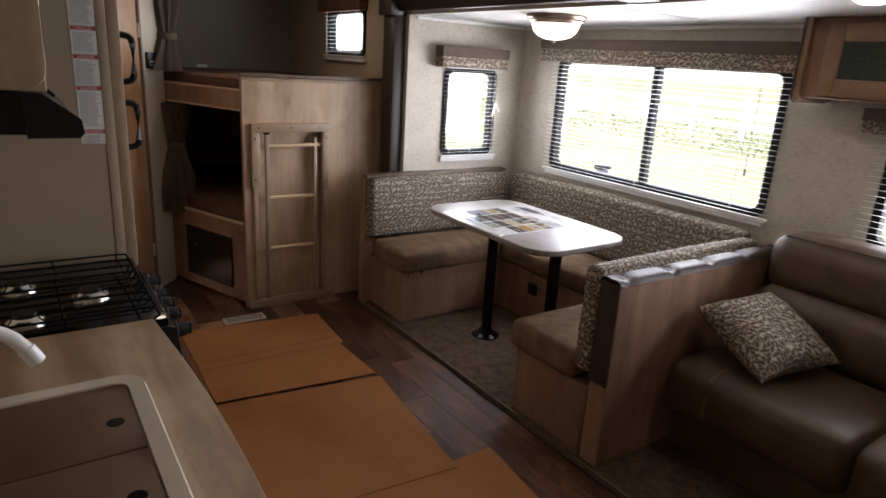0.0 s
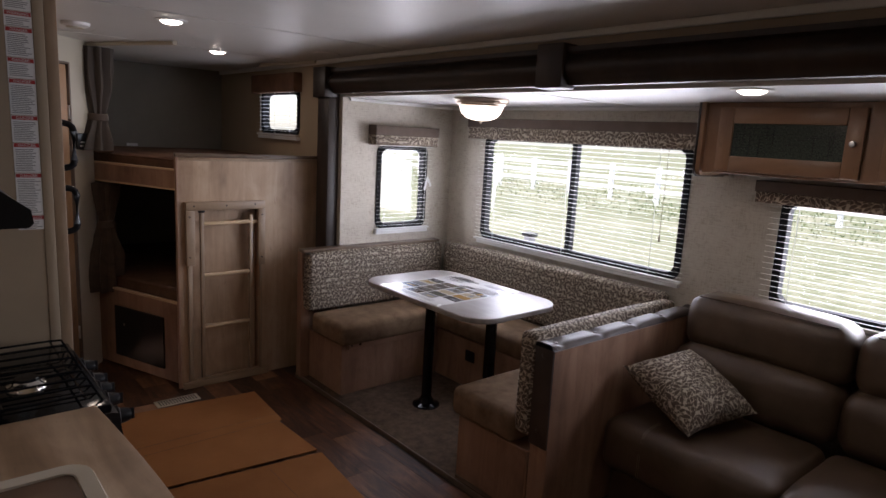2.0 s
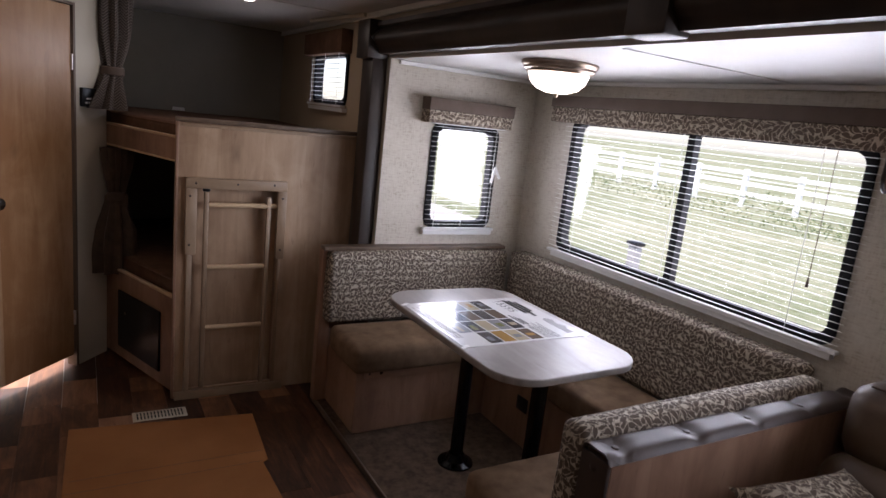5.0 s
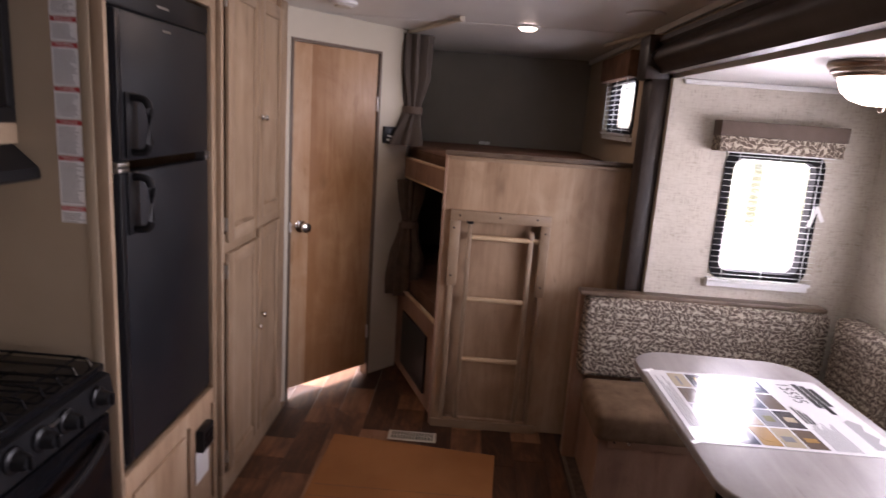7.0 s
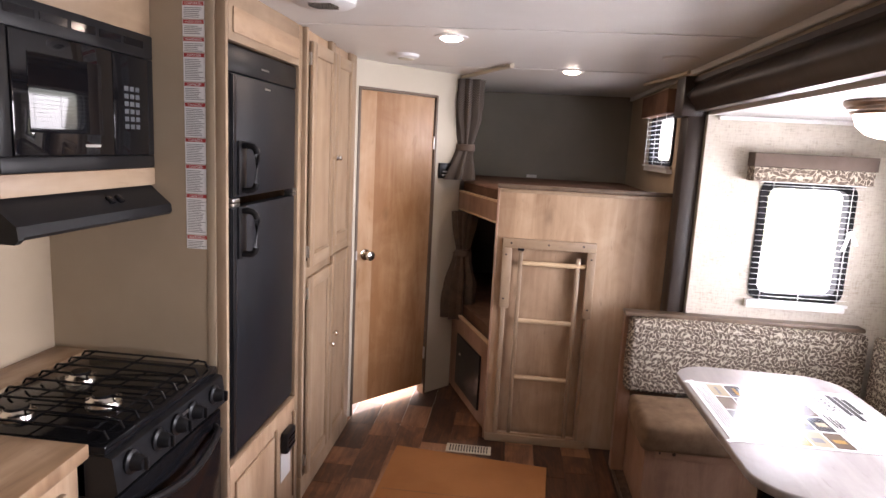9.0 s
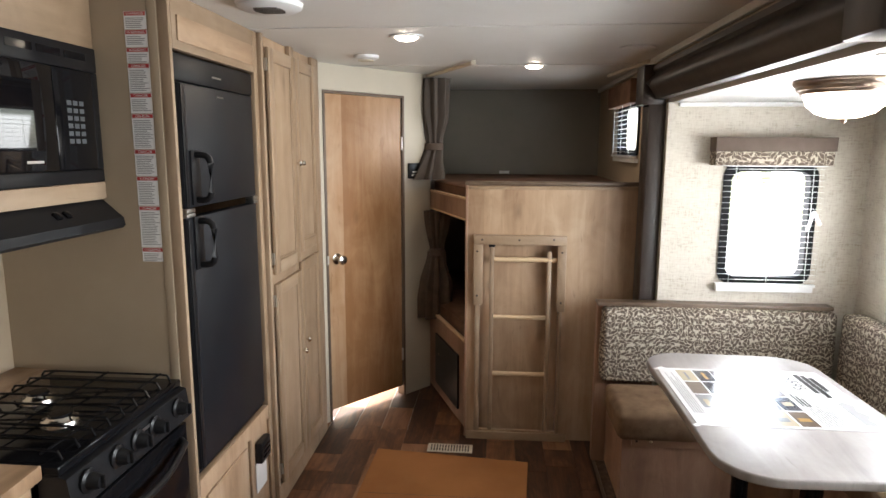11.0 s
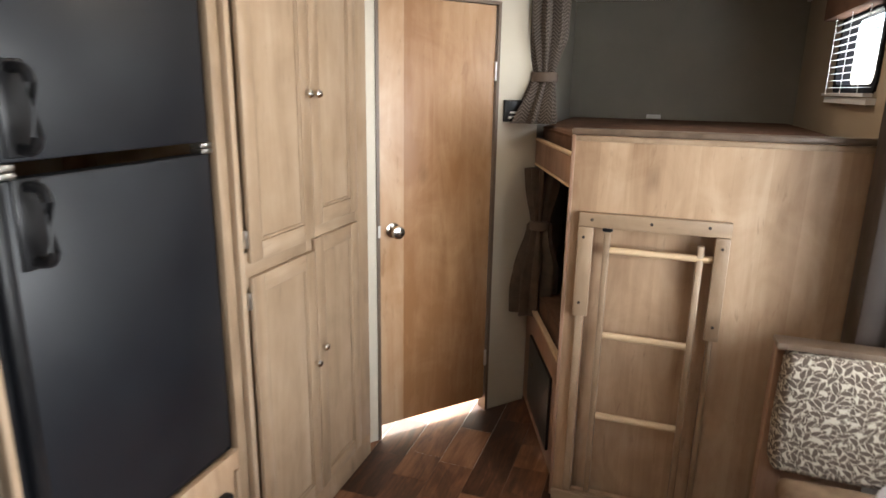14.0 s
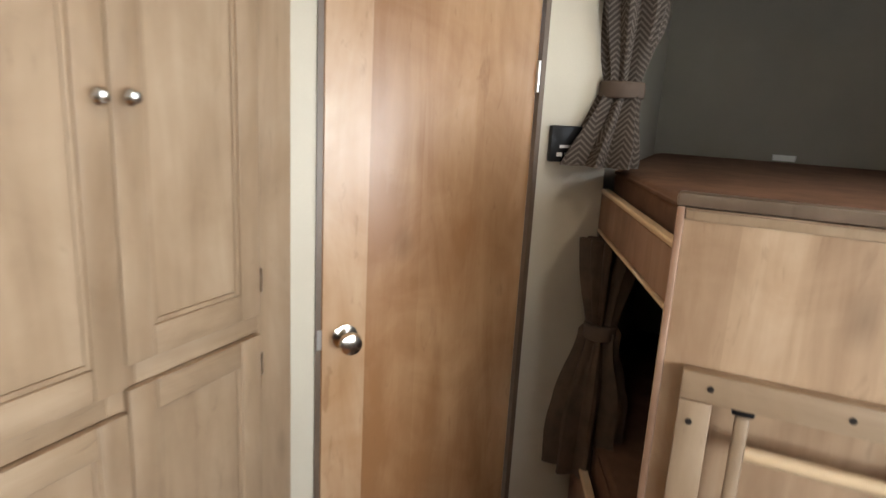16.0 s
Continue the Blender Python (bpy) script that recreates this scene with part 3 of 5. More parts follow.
def window(name, ax, pos, u0, z0, u1, z1, label, mull=None, slats=0, over=0.03, valance=None, fabric=None, board=None, cord=None):
    def M(d=0.0):
        if ax == 'x':
            return Matrix(((0, 0, 1, pos + d), (1, 0, 0, 0), (0, 1, 0, 0), (0, 0, 0, 1)))
        return Matrix(((1, 0, 0, 0), (0, 0, 1, pos + d), (0, 1, 0, 0), (0, 0, 0, 1)))

    def P(u, d, z):
        return Vector((pos + d, u, z)) if ax == 'x' else Vector((u, pos + d, z))

    w = thing(name, tuple(P((u0 + u1) / 2, 0, z0)), label, "window", kind="structure")
    out, inn = rounded(u0 - 0.012, z0 - 0.012, u1 + 0.012, z1 + 0.012, 0.06), rounded(u0 + 0.024, z0 + 0.024, u1 - 0.024, z1 - 0.024, 0.045)
    b = bmesh.new()
    loops = [[b.verts.new((p[0], p[1], d)) for p in pts] for pts, d in ((inn, 0.045), (inn, -0.008), (out, -0.008), (out, 0.045))]
    n = len(out)
    for k in range(4):
        s, t = loops[k], loops[(k + 1) % 4]
        for i in range(n):
            b.faces.new((s[i], s[(i + 1) % n], t[(i + 1) % n], t[i]))
    b.transform(M())
    bmesh.ops.recalc_face_normals(b, faces=b.faces[:])
    part("window_frame", b, FRAMEBLACK, w, "black window frame with rounded corners")
    edges = [u0 + 0.02, u1 - 0.02]
    if mull:
        part("mullion", B().prism([(mull - 0.018, z0 + 0.02), (mull + 0.018, z0 + 0.02), (mull + 0.018, z1 - 0.02), (mull - 0.018, z1 - 0.02)], 0.0, 0.04, m=M()), FRAMEBLACK, w)
        edges = [u0 + 0.02, mull - 0.015, mull + 0.015, u1 - 0.02]
    for a, c in zip(edges[::2], edges[1::2]):
        g = part("pane", B().prism([(a, z0 + 0.02), (c, z0 + 0.02), (c, z1 - 0.02), (a, z1 - 0.02)], 0.020, 0.024, m=M()), GLASS, w, "clear glass pane", smooth=False)
        g.visible_shadow = False
    part("window_sill", B().prism([(u0 - 0.02, z0 - 0.045), (u1 + 0.02, z0 - 0.045), (u1 + 0.02, z0 - 0.022), (u0 - 0.02, z0 - 0.022)], -0.03, -0.0005, m=M()), WHITE, w)
    bl = thing("blind", tuple(P((u0 + u1) / 2, -0.03, z1)), "white slatted venetian blind hanging open", "blind", "window blinds")
    a, c = u0 - over, u1 + over
    part("head_rail", B().prism([(a, z1 + 0.0), (c, z1 + 0.0), (c, z1 + 0.025), (a, z1 + 0.025)], -0.045, -0.012, m=M()), WHITE, bl)
    part("bottom_rail", B().prism([(a, z0 - 0.018), (c, z0 - 0.018), (c, z0 - 0.006), (a, z0 - 0.006)], -0.042, -0.014, m=M()), WHITE, bl)
    mesh = None
    step = (z1 - z0) / slats
    for i in range(slats):
        z = z0 + step * (i + 0.5)
        if mesh is None:
            s = bmesh.new()
            rows = []
            for k in range(4):
                d = -0.0075 + 0.005 * k
                h = 0.0015 * (1 - ((k - 1.5) / 1.5) ** 2) - 0.10 * d
                rows.append([s.verts.new((a, h, d - 0.028)), s.verts.new((c, h, d - 0.028))])
            for p, q in zip(rows, rows[1:]):
                s.faces.new((p[0], p[1], q[1], q[0]))
            bmesh.ops.solidify(s, geom=s.faces[:], thickness=0.0006)
            s.transform(Matrix.Translation(P(0, 0, 0) * 0) @ M())
            s.transform(Matrix.Translation(Vector((0, 0, z)) - Vector((0, 0, 0))))
            ob = part("slat", s, SLAT, bl)
            mesh, zf = ob.data, z
        else:
            ob = new("slat", mesh)
            ob.parent = bl
            ob.location = (0, 0, z - zf)
    for f in (0.12, 0.5, 0.88):
        u = a + (c - a) * f
        part("ladder_cord", B().cyl(P(u, -0.043, z0 - 0.01), P(u, -0.043, z1), 0.0012, n=6), WHITE, bl)
    if cord:
        part("pull_cord", B().cyl(P(cord, -0.05, z0 + 0.22), P(cord, -0.05, z1), 0.0015, n=6), VALANCE, bl)
        part("tassel", B().cyl(P(cord, -0.05, z0 + 0.185), P(cord, -0.05, z0 + 0.22), 0.006, 0.003, n=10), VALANCE, bl)
    if valance:
        v0, vz0, v1, vz1, dep, split = valance
        vl = thing("valance", tuple(P((v0 + v1) / 2, 0, vz0)), "taupe board valance with a leaf-print fabric skirt", "valance", "window valances")
        if board is None:
            part("board", B().prism([(v0, split), (v1, split), (v1, vz1), (v0, vz1)], -dep - 0.006, -0.001, 0.004, m=M()), VALANCE, vl)
            bb = B()
            bb.prism([(v0 + 0.004, vz0), (v1 - 0.004, vz0), (v1 - 0.004, split), (v0 + 0.004, split)], -dep, -dep + 0.02, 0.006, m=M())
            for e0, e1 in ((v0 + 0.004, v0 + 0.02), (v1 - 0.02, v1 - 0.004)):
                bb.prism([(e0, vz0), (e1, vz0), (e1, split), (e0, split)], -dep + 0.02, -0.001, m=M())
            part("skirt", bb, fabric or LEAF_BIG, vl, "cream fabric with dark leaf print")
        else:
            part("board", B().prism([(v0, vz0), (v1, vz0), (v1, vz1), (v0, vz1)], -dep, -0.001, 0.006, m=M()), board, vl)
    return w


window("window_1", 'x', XS, 1.70, 0.925, 3.19, 1.615, "wide black-framed sliding window above the dinette", 2.44, 27, 0.04, (1.635, 1.595, 3.29, 1.728, 0.095, 1.672), cord=1.80)
window("window_2", 'x', XS, 0.25, 0.90, 1.22, 1.40, "black-framed window above the sofa", None, 19, 0.05, (0.20, 1.375, 1.33, 1.475, 0.08, 1.425))
window("window_3", 'y', SE, 2.51, 0.965, 2.915, 1.515, "narrow black-framed window in the slide-out end wall", None, 21, 0.025, (2.425, 1.52, 2.955, 1.648, 0.085, 1.585))
tg = solo("paper_tag", B().box(2.885, SE - 0.062, 1.22, 2.90, SE - 0.058, 1.31, m=Matrix.Translation((2.89, 0, 1.31)) @ Matrix.Rotation(radians(14), 4, 'Y') @ Matrix.Translation((-2.89, 0, -1.31))).box(2.885, SE - 0.057, 1.235, 2.90, SE - 0.053, 1.31, m=Matrix.Translation((2.89, 0, 1.31)) @ Matrix.Rotation(radians(-30), 4, 'Y') @ Matrix.Translation((-2.89, 0, -1.31))), PAPER, (2.89, SE - 0.06, 1.31), "folded white paper tag hanging on the blind", "tag")
window("window_4", 'x', XR, 4.13, 1.56, 4.72, 1.86, "small bunk window with blind half covered by a dark valance", None, 11, 0.02, (4.09, 1.845, 4.78, 1.975, 0.07, 1.9), board=BROWNSUEDE)

# ---- bunks ----
A0, A1 = (1.285, 3.812), (1.003, 4.53)   # the slanting open side
bunk = thing("bunk_bed", (1.7, 4.6, 0), "built-in wood-print double bunk bed with a slanting entry side", "bunk bed")
part("front_panel", B().box(1.283, PY, 0, 1.352, PY + 0.02, 1.40).box(1.772, PY, 0, XR - 0.002, PY + 0.02, 1.40).box(1.352, PY, 1.10, 1.772, PY + 0.02, 1.40).box(1.352, PY, 0, 1.772, PY + 0.02, 0.045), ALDER, bunk)
part("recess_back", B().box(1.352, PY + 0.055, 0.0, 1.772, PY + 0.07, 1.12), ALDER, bunk)
# recess sides in darker wood than the panel, standing in for the shadow beside the ladder
part("recess_side", B().box(1.340, PY + 0.0205, 0.0, 1.3515, PY + 0.07, 1.12).box(1.7725, PY + 0.0205, 0, 1.785, PY + 0.07, 1.12).box(1.352, PY + 0.0205, 1.10, 1.772, PY + 0.0545, 1.12), BENCHWOOD, bunk)
part("edge_strip", B().box(1.270, PY - 0.004, 0, 1.2825, PY + 0.026, 1.402, 0.003), BENCHWOOD, bunk)
part("top_cap", B().box(1.268, PY - 0.008, 1.4025, XR - 0.002, PY + 0.03, 1.424, 0.005), CAPWOOD, bunk, "dark brown cap strip")
part("cap_moulding", B().box(1.284, PY - 0.006, 1.382, XR - 0.036, PY - 0.0005, 1.398, 0.002), ALDER_LIGHT, bunk)


def slant(z0, z1, off0, off1, mat, name, lab="", bev=0.003):
    d = Vector((A1[0] - A0[0], A1[1] - A0[1], 0)).normalized()
    n = Vector((-d.y, d.x, 0))
    a, c = Vector((*A0, 0)), Vector((*A1, 0))
    pts = [a + n * off0, c + n * off0, c + n * off1, a + n * off1]
    return part(name, B().prism([(p.x, p.y) for p in pts], z0, z1, bev, 1), mat, bunk, lab)


slant(1.215, 1.318, -0.018, 0.0, BENCHWOOD, "upper_rail")
slant(1.318, 1.330, -0.02, 0.004, PINE, "upper_rail_edge", "pale raw edge strip")
slant(1.205, 1.2145, -0.02, 0.004, PINE, "rail_lip")
slant(0.02, 0.52, -0.018, 0.0, BENCHWOOD, "lower_board")
slant(0.52, 0.535, -0.02, 0.004, PINE, "lower_edge", "pale raw edge strip")
dd = Vector((A1[0] - A0[0], A1[1] - A0[1], 0)).normalized()
nn = Vector((-dd.y, dd.x, 0))
q0, q1 = Vector((*A0, 0)) + dd * 0.14, Vector((*A0, 0)) + dd * 0.60
part("access_hatch", B().prism([((q0 + nn * 0.0005).x, (q0 + nn * 0.0005).y), ((q1 + nn * 0.0005).x, (q1 + nn * 0.0005).y), ((q1 + nn * 0.012).x, (q1 + nn * 0.012).y), ((q0 + nn * 0.012).x, (q0 + nn * 0.012).y)], 0.09, 0.42, 0.003, 1), SATIN, bunk, "black access hatch")
bx = Vector((*A0, 0)) + dd * 0.5 + nn * 0.012
part("latch", B().cyl(bx + Vector((0, 0, 0.31)), bx + nn * 0.006 + Vector((0, 0, 0.31)), 0.008), CHROME, bunk)
for zz, nm in ((1.20, "upper_deck"), (0.44, "lower_deck")):
    part(nm, B().prism([(1.33, PY + 0.072), (XR - 0.003, PY + 0.072), (XR - 0.003, YE - 0.002), (1.003, YE - 0.002), (1.02, 4.54)], zz, zz + 0.02), BENCHWOOD, bunk)


def mattress(z0, z1, lab):
    out = [(1.305, PY + 0.074), (XR - 0.006, PY + 0.074), (XR - 0.006, YE - 0.006), (1.006, YE - 0.006), (1.03, 4.55)]
    bb = B().prism(out, z0, z1, 0.03, 3)
    mt = thing("bunk_mattress", (1.7, 4.6, z0), lab, "mattress", "bunk mattresses")
    part("cover", bb, BROWNSUEDE, mt)
    cx, cy = sum(p[0] for p in out) / 5, sum(p[1] for p in out) / 5
    ring = [(cx + (p[0] - cx) * 0.993, cy + (p[1] - cy) * 0.993, z1 - 0.012) for p in out]
    part("piping", B().tube(ring + ring[:1], 0.006, 8), BROWNSUEDE, mt, "brown corded seam")
    return mt


mattress(1.2205, 1.388, "thin brown suede mattress on the upper bunk")
mattress(0.4605, 0.60, "thin brown suede mattress on the lower bunk")
solo("mattress_label", B().box(1.45, YE - 0.012, 1.392, 1.53, YE - 0.008, 1.415), PAPER, (1.5, YE - 0.01, 1.392), "small white label at the back of the upper mattress", "label")

lh = thing("ladder_holder", (1.56, PY, 0), "pale wooden frame screwed to the bunk panel to hold the ladder", "ladder holder")
part("top_rail", B().box(1.315, PY - 0.028, 1.092, 1.802, PY - 0.0005, 1.142, 0.003), ALDER_LIGHT, lh, swap=True)
part("leg", B().box(1.315, PY - 0.028, 0.765, 1.366, PY - 0.0005, 1.0915, 0.003), ALDER_LIGHT, lh)
part("leg", B().box(1.757, PY - 0.028, 0.735, 1.802, PY - 0.0005, 1.0915, 0.003), ALDER_LIGHT, lh)
part("guide", B().box(1.325, PY - 0.018, 0.0, 1.350, PY - 0.0005, 0.7695, 0.002), ALDER_LIGHT, lh)
part("guide", B().box(1.774, PY - 0.014, 0.0, 1.788, PY - 0.0005, 0.7345, 0.002), ALDER_LIGHT, lh)
part("bottom_rail", B().box(1.283, PY - 0.03, 0.0, 1.83, PY - 0.0185, 0.044, 0.003), ALDER_LIGHT, lh, swap=True)
for sx, sz in ((1.36, 1.118), (1.555, 1.118), (1.735, 1.122), (1.335, 1.055), (1.335, 0.815), (1.780, 1.055), (1.780, 0.785)):
    part("screw", B().cyl((sx, PY - 0.0295, sz), (sx, PY - 0.0275, sz), 0.0055, n=10), SCREW, lh)
ld = thing("bunk_ladder", (1.58, PY - 0.02, 0), "pale wooden bunk ladder stowed against the panel", "ladder")
part("rail", B().box(1.402, PY - 0.012, 0.046, 1.424, PY + 0.012, 1.075, 0.005), ALDER_LIGHT, ld)
part("rail", B().box(1.706, PY - 0.012, 0.046, 1.728, PY + 0.012, 1.055, 0.005), ALDER_LIGHT, ld)
for z in (1.01, 0.694, 0.374):
    part("rung", B().cyl((1.424, PY, z), (1.706 if z < 1 else 1.765, PY, z), 0.0125, n=14), PINE, ld, swap=True)
part("hook", B().box(1.395, PY - 0.012, 1.076, 1.43, PY + 0.012, 1.096, 0.004), SATIN, ld)


def curtain(x, y, ztop, ztie, zbot, rt, rb, lab, mat, seed, flare):
    rnd = random.Random(seed)
    ph = [rnd.uniform(0, 6.28) for _ in range(3)]
    b = bmesh.new()
    rings, n, rows = [], 64, 34
    for j in range(rows + 1):
        z = ztop + (zbot - ztop) * j / rows
        g = min(1.0, abs(z - ztie) / 0.22)
        pinch = 0.50 + 0.50 * g * g * (3 - 2 * g)
        r = (rt if z > ztie else rb) * pinch
        ring = []
        for k in range(n):
            a = k * math.tau / n
            crumple = noise.noise(Vector((math.cos(a) * 1.6 + seed, math.sin(a) * 1.6, z * 7)))
            fold = 1 + 0.20 * crumple + 0.24 * math.sin(9 * a + ph[0] + 2.0 * (z - ztie)) + 0.10 * math.sin(5 * a + ph[1] - 3 * z)
            fl = flare * max(0.0, (ztie - z) / max(0.01, ztie - zbot)) if z < ztie else 0.0
            ring.append(b.verts.new((x + r * fold * math.cos(a) * 1.1 - fl * DV.x, y + r * fold * math.sin(a) * 0.8 - fl * DV.y, z)))
        rings.append(ring)
    for s, t in zip(rings, rings[1:]):
        for k in range(n):
            b.faces.new((s[k], s[(k + 1) % n], t[(k + 1) % n], t[k]))
    b.faces.new(rings[-1])
    b.faces.new(rings[0][::-1])
    bmesh.ops.recalc_face_normals(b, faces=b.faces[:])
    c = thing("bunk_curtain", (x, y, zbot), lab, "curtain", "bunk curtains")
    part("drape", b, mat, c)
    part("tieback", B().lathe([(rt * 0.74, -0.022), (rt * 0.80, -0.018), (rt * 0.80, 0.018), (rt * 0.74, 0.022)], (x, y, ztie), 28), VALANCE, c, "taupe fabric tieback")


CX, CY = (P0 + DV * 0.80 + NV * 0.035).xy
curtain(CX, CY, 2.02, 1.60, 1.40, 0.075, 0.095, "dark chevron-patterned bunk curtain tied back above the control panel", CURTAIN, 3, 0.07)
curtain(CX + 0.02, CY - 0.02, 1.195, 0.93, 0.50, 0.06, 0.085, "lower bunk curtain, shade coloured in as dark brown, tied back beside the lower bunk", DRAPE, 8, 0.02)
ct = thing("curtain_track", (1.1, 4.2, ZC), "pale ceiling curtain track beside the upper bunk", "curtain track")
d0, d1 = Vector((0.94, 4.60, ZC - 0.012)), Vector((1.30, 3.86, ZC - 0.012))
part("track", B().tube([d0, d1], 0.011, 8), CREAM, ct)
part("track", B().tube([Vector((2.10, 4.5, ZC - 0.012)), Vector((2.19, 3.86, ZC - 0.012))], 0.011, 8), CREAM, ct)
for q in (d0, d1):
    part("end_clip", B().box(q.x - 0.012, q.y - 0.012, ZC - 0.024, q.x + 0.012, q.y + 0.012, ZC - 0.0005, 0.002), CREAM, ct)

# ---- ceiling fittings ----


def spot(x, y, z, lab, power):
    s = thing("recessed_light", (x, y, z), lab, "ceiling light", "recessed lights")
    part("trim_ring", B().lathe([(0.048, -0.0005), (0.070, -0.0005), (0.068, -0.005), (0.052, -0.008), (0.048, -0.007)], (x, y, z), 32), WHITE, s)
    part("lens", B().lathe([(0.001, -0.020), (0.03, -0.018), (0.047, -0.008), (0.047, -0.001), (0.001, -0.001)], (x, y, z), 32), LIT_SPOT, s, "lit frosted lens")
    lamp("recessed_lamp", 'AREA', power, (1, 0.84, 0.64), look((x, y, z - 0.02), (x, y + 0.001, 0)), 0.08)


spot(1.055, 3.12, ZC, "round recessed ceiling light, switched on", 0.39)
spot(1.625, 4.07, ZC, "round recessed ceiling light, switched on", 0.39)
spot(2.33, 1.07, ZS, "round recessed slide-out light, switched on", 0.39)
dl = thing("dome_ceiling_light", (2.52, 2.61, ZS), "frosted glass dome ceiling light with a bronze rim, lit", "ceiling light")
part("rim", B().lathe([(0.10, 0), (0.150, 0), (0.152, -0.008), (0.148, -0.016), (0.142, -0.020), (0.140, -0.030), (0.132, -0.034), (0.128, -0.042), (0.112, -0.042), (0.10, -0.03)], (2.52, 2.61, ZS - 0.0005), 40), BRONZE, dl, "brushed bronze rim")
part("bowl", B().lathe([(0.120, -0.03), (0.119, -0.048), (0.108, -0.078), (0.082, -0.102), (0.045, -0.115), (0.001, -0.119)], (2.52, 2.61, ZS), 40), LIT, dl, "lit frosted glass bowl")
part("finial", B().lathe([(0.001, -0.117), (0.010, -0.118), (0.009, -0.127), (0.004, -0.133), (0.001, -0.134)], (2.52, 2.61, ZS), 16), BRONZE, dl)
vt = thing("ceiling_vent", (0.71, 2.50, ZC), "round white plastic ceiling vent with slots", "vent")
part("ring", B().lathe([(0.001, -0.001), (0.105, -0.001), (0.10, -0.016), (0.085, -0.024), (0.001, -0.024)], (0.71, 2.50, ZC), 36), WHITE, vt)
for i in range(6):
    part("slot", B().box(0.71 - 0.05 + 0.005 * abs(i - 2.5), 2.50 - 0.045 + i * 0.016, ZC - 0.0255, 0.71 + 0.05 - 0.005 * abs(i - 2.5), 2.50 - 0.038 + i * 0.016, ZC - 0.0238), SATIN, vt)
sm = thing("smoke_detector", (0.775, 3.66, ZC), "low round white smoke detector on the ceiling", "smoke detector")
part("body", B().lathe([(0.001, -0.001), (0.065, -0.001), (0.062, -0.014), (0.045, -0.022), (0.001, -0.024)], (0.775, 3.66, ZC), 32), WHITE, sm)
part("grille", B().lathe([(0.025, -0.0225), (0.040, -0.0225), (0.038, -0.027), (0.027, -0.027)], (0.775, 3.66, ZC), 32), CREAM, sm)
sk = thing("ceiling_speaker", (2.05, 3.47, ZC), "flat round white ceiling speaker", "speaker")
part("cover", B().lathe([(0.001, -0.001), (0.08, -0.001), (0.078, -0.008), (0.001, -0.012)], (2.05, 3.47, ZC), 32), CEIL, sk)

# ---- dinette ----
ZF = 0.021


def soft(x0, y0, z0, x1, y1, z1, r=0.03, puff=0.008, cuts=6):
    """A cushion: rounded box, slightly swollen."""
    b = B().box(x0, y0, z0, x1, y1, z1, r, 3)
    bmesh.ops.subdivide_edges(b.bm, edges=[e for e in b.bm.edges if e.calc_length() > 0.12], cuts=cuts, use_grid_fill=True)
    c, h = Vector(((x0 + x1) / 2, (y0 + y1) / 2, (z0 + z1) / 2)), Vector(((x1 - x0) / 2, (y1 - y0) / 2, (z1 - z0) / 2))
    for v in b.bm.verts:
        q = Vector(((v.co.x - c.x) / h.x, (v.co.y - c.y) / h.y, (v.co.z - c.z) / h.z))
        n = noise.noise(v.co * 5.0) * 0.004
        for i in range(3):
            o = [k for k in range(3) if k != i]
            if abs(q[i]) > 0.97:
                v.co[i] += math.copysign(1, q[i]) * (puff * (1 - q[o[0]] ** 2) * (1 - q[o[1]] ** 2) + n)
    return b


bn = thing("dinette_bench", (2.5, 3.35, ZF), "walnut wood-print dinette bench against the slide-out end wall", "bench", "dinette benches")
part("base", B().box(2.0, 3.14, ZF, XS - 0.003, SE - 0.003, 0.335, 0.003, 1), BENCHWOOD, bn)
part("back_board", B().box(1.935, SE - 0.035, ZF, 1.9995, SE + 0.02, 0.842, 0.003, 1).box(2.0, SE - 0.002, 0.335, XR + 0.004, SE + 0.02, 0.842), BENCHWOOD, bn)
part("cap", B().box(1.928, SE - 0.075, 0.8425, XS - 0.13, SE - 0.001, 0.862, 0.004), CAPWOOD, bn, "dark brown cap strip")
part("front_strip", B().box(2.04, 3.122, 0.305, 2.72, 3.1395, 0.355, 0.003), BENCHWOOD, bn, swap=True)
part("screw", B().cyl((2.12, 3.119, 0.332), (2.12, 3.123, 0.332), 0.008, n=12), CHROME, bn)
part("screw", B().cyl((2.06, 3.119, 0.332), (2.06, 3.123, 0.332), 0.005, n=12), SCREW, bn)
solo("seat_cushion", soft(1.975, 3.10, 0.337, 2.72, 3.47, 0.468), SUEDE, (2.3, 3.3, 0.337), "tan suede seat cushion on the end bench", "cushion", "dinette seat cushions")
solo("back_cushion", soft(1.957, 3.462, 0.470, 3.03, 3.560, 0.838, 0.022, 0.008, 10), LEAF, (2.5, 3.5, 0.47), "leaf-patterned back cushion along the end bench", "cushion", "dinette back cushions")

rb = thing("dinette_bench", (2.95, 2.6, ZF), "dark window-side dinette bench", "bench", "dinette benches")
part("base", B().box(2.74, 2.09, ZF, XS - 0.003, 3.137, 0.335, 0.003, 1), BENCHWOOD, rb)
part("wall_outlet", B().box(2.732, 2.76, 0.20, 2.7395, 2.84, 0.27, 0.002), SATIN, rb, "black outlet plate")
solo("seat_cushion", soft(2.722, 2.10, 0.337, 3.06, 3.46, 0.468), SUEDE, (2.9, 2.8, 0.337), "tan suede seat cushion under the wide window", "cushion", "dinette seat cushions")
solo("back_cushion", soft(3.035, 1.72, 0.470, XS - 0.006, 3.46, 0.848, 0.025, 0.008, 10), LEAF, (3.1, 2.6, 0.47), "leaf-patterned back cushion below the wide window", "cushion", "dinette back cushions")

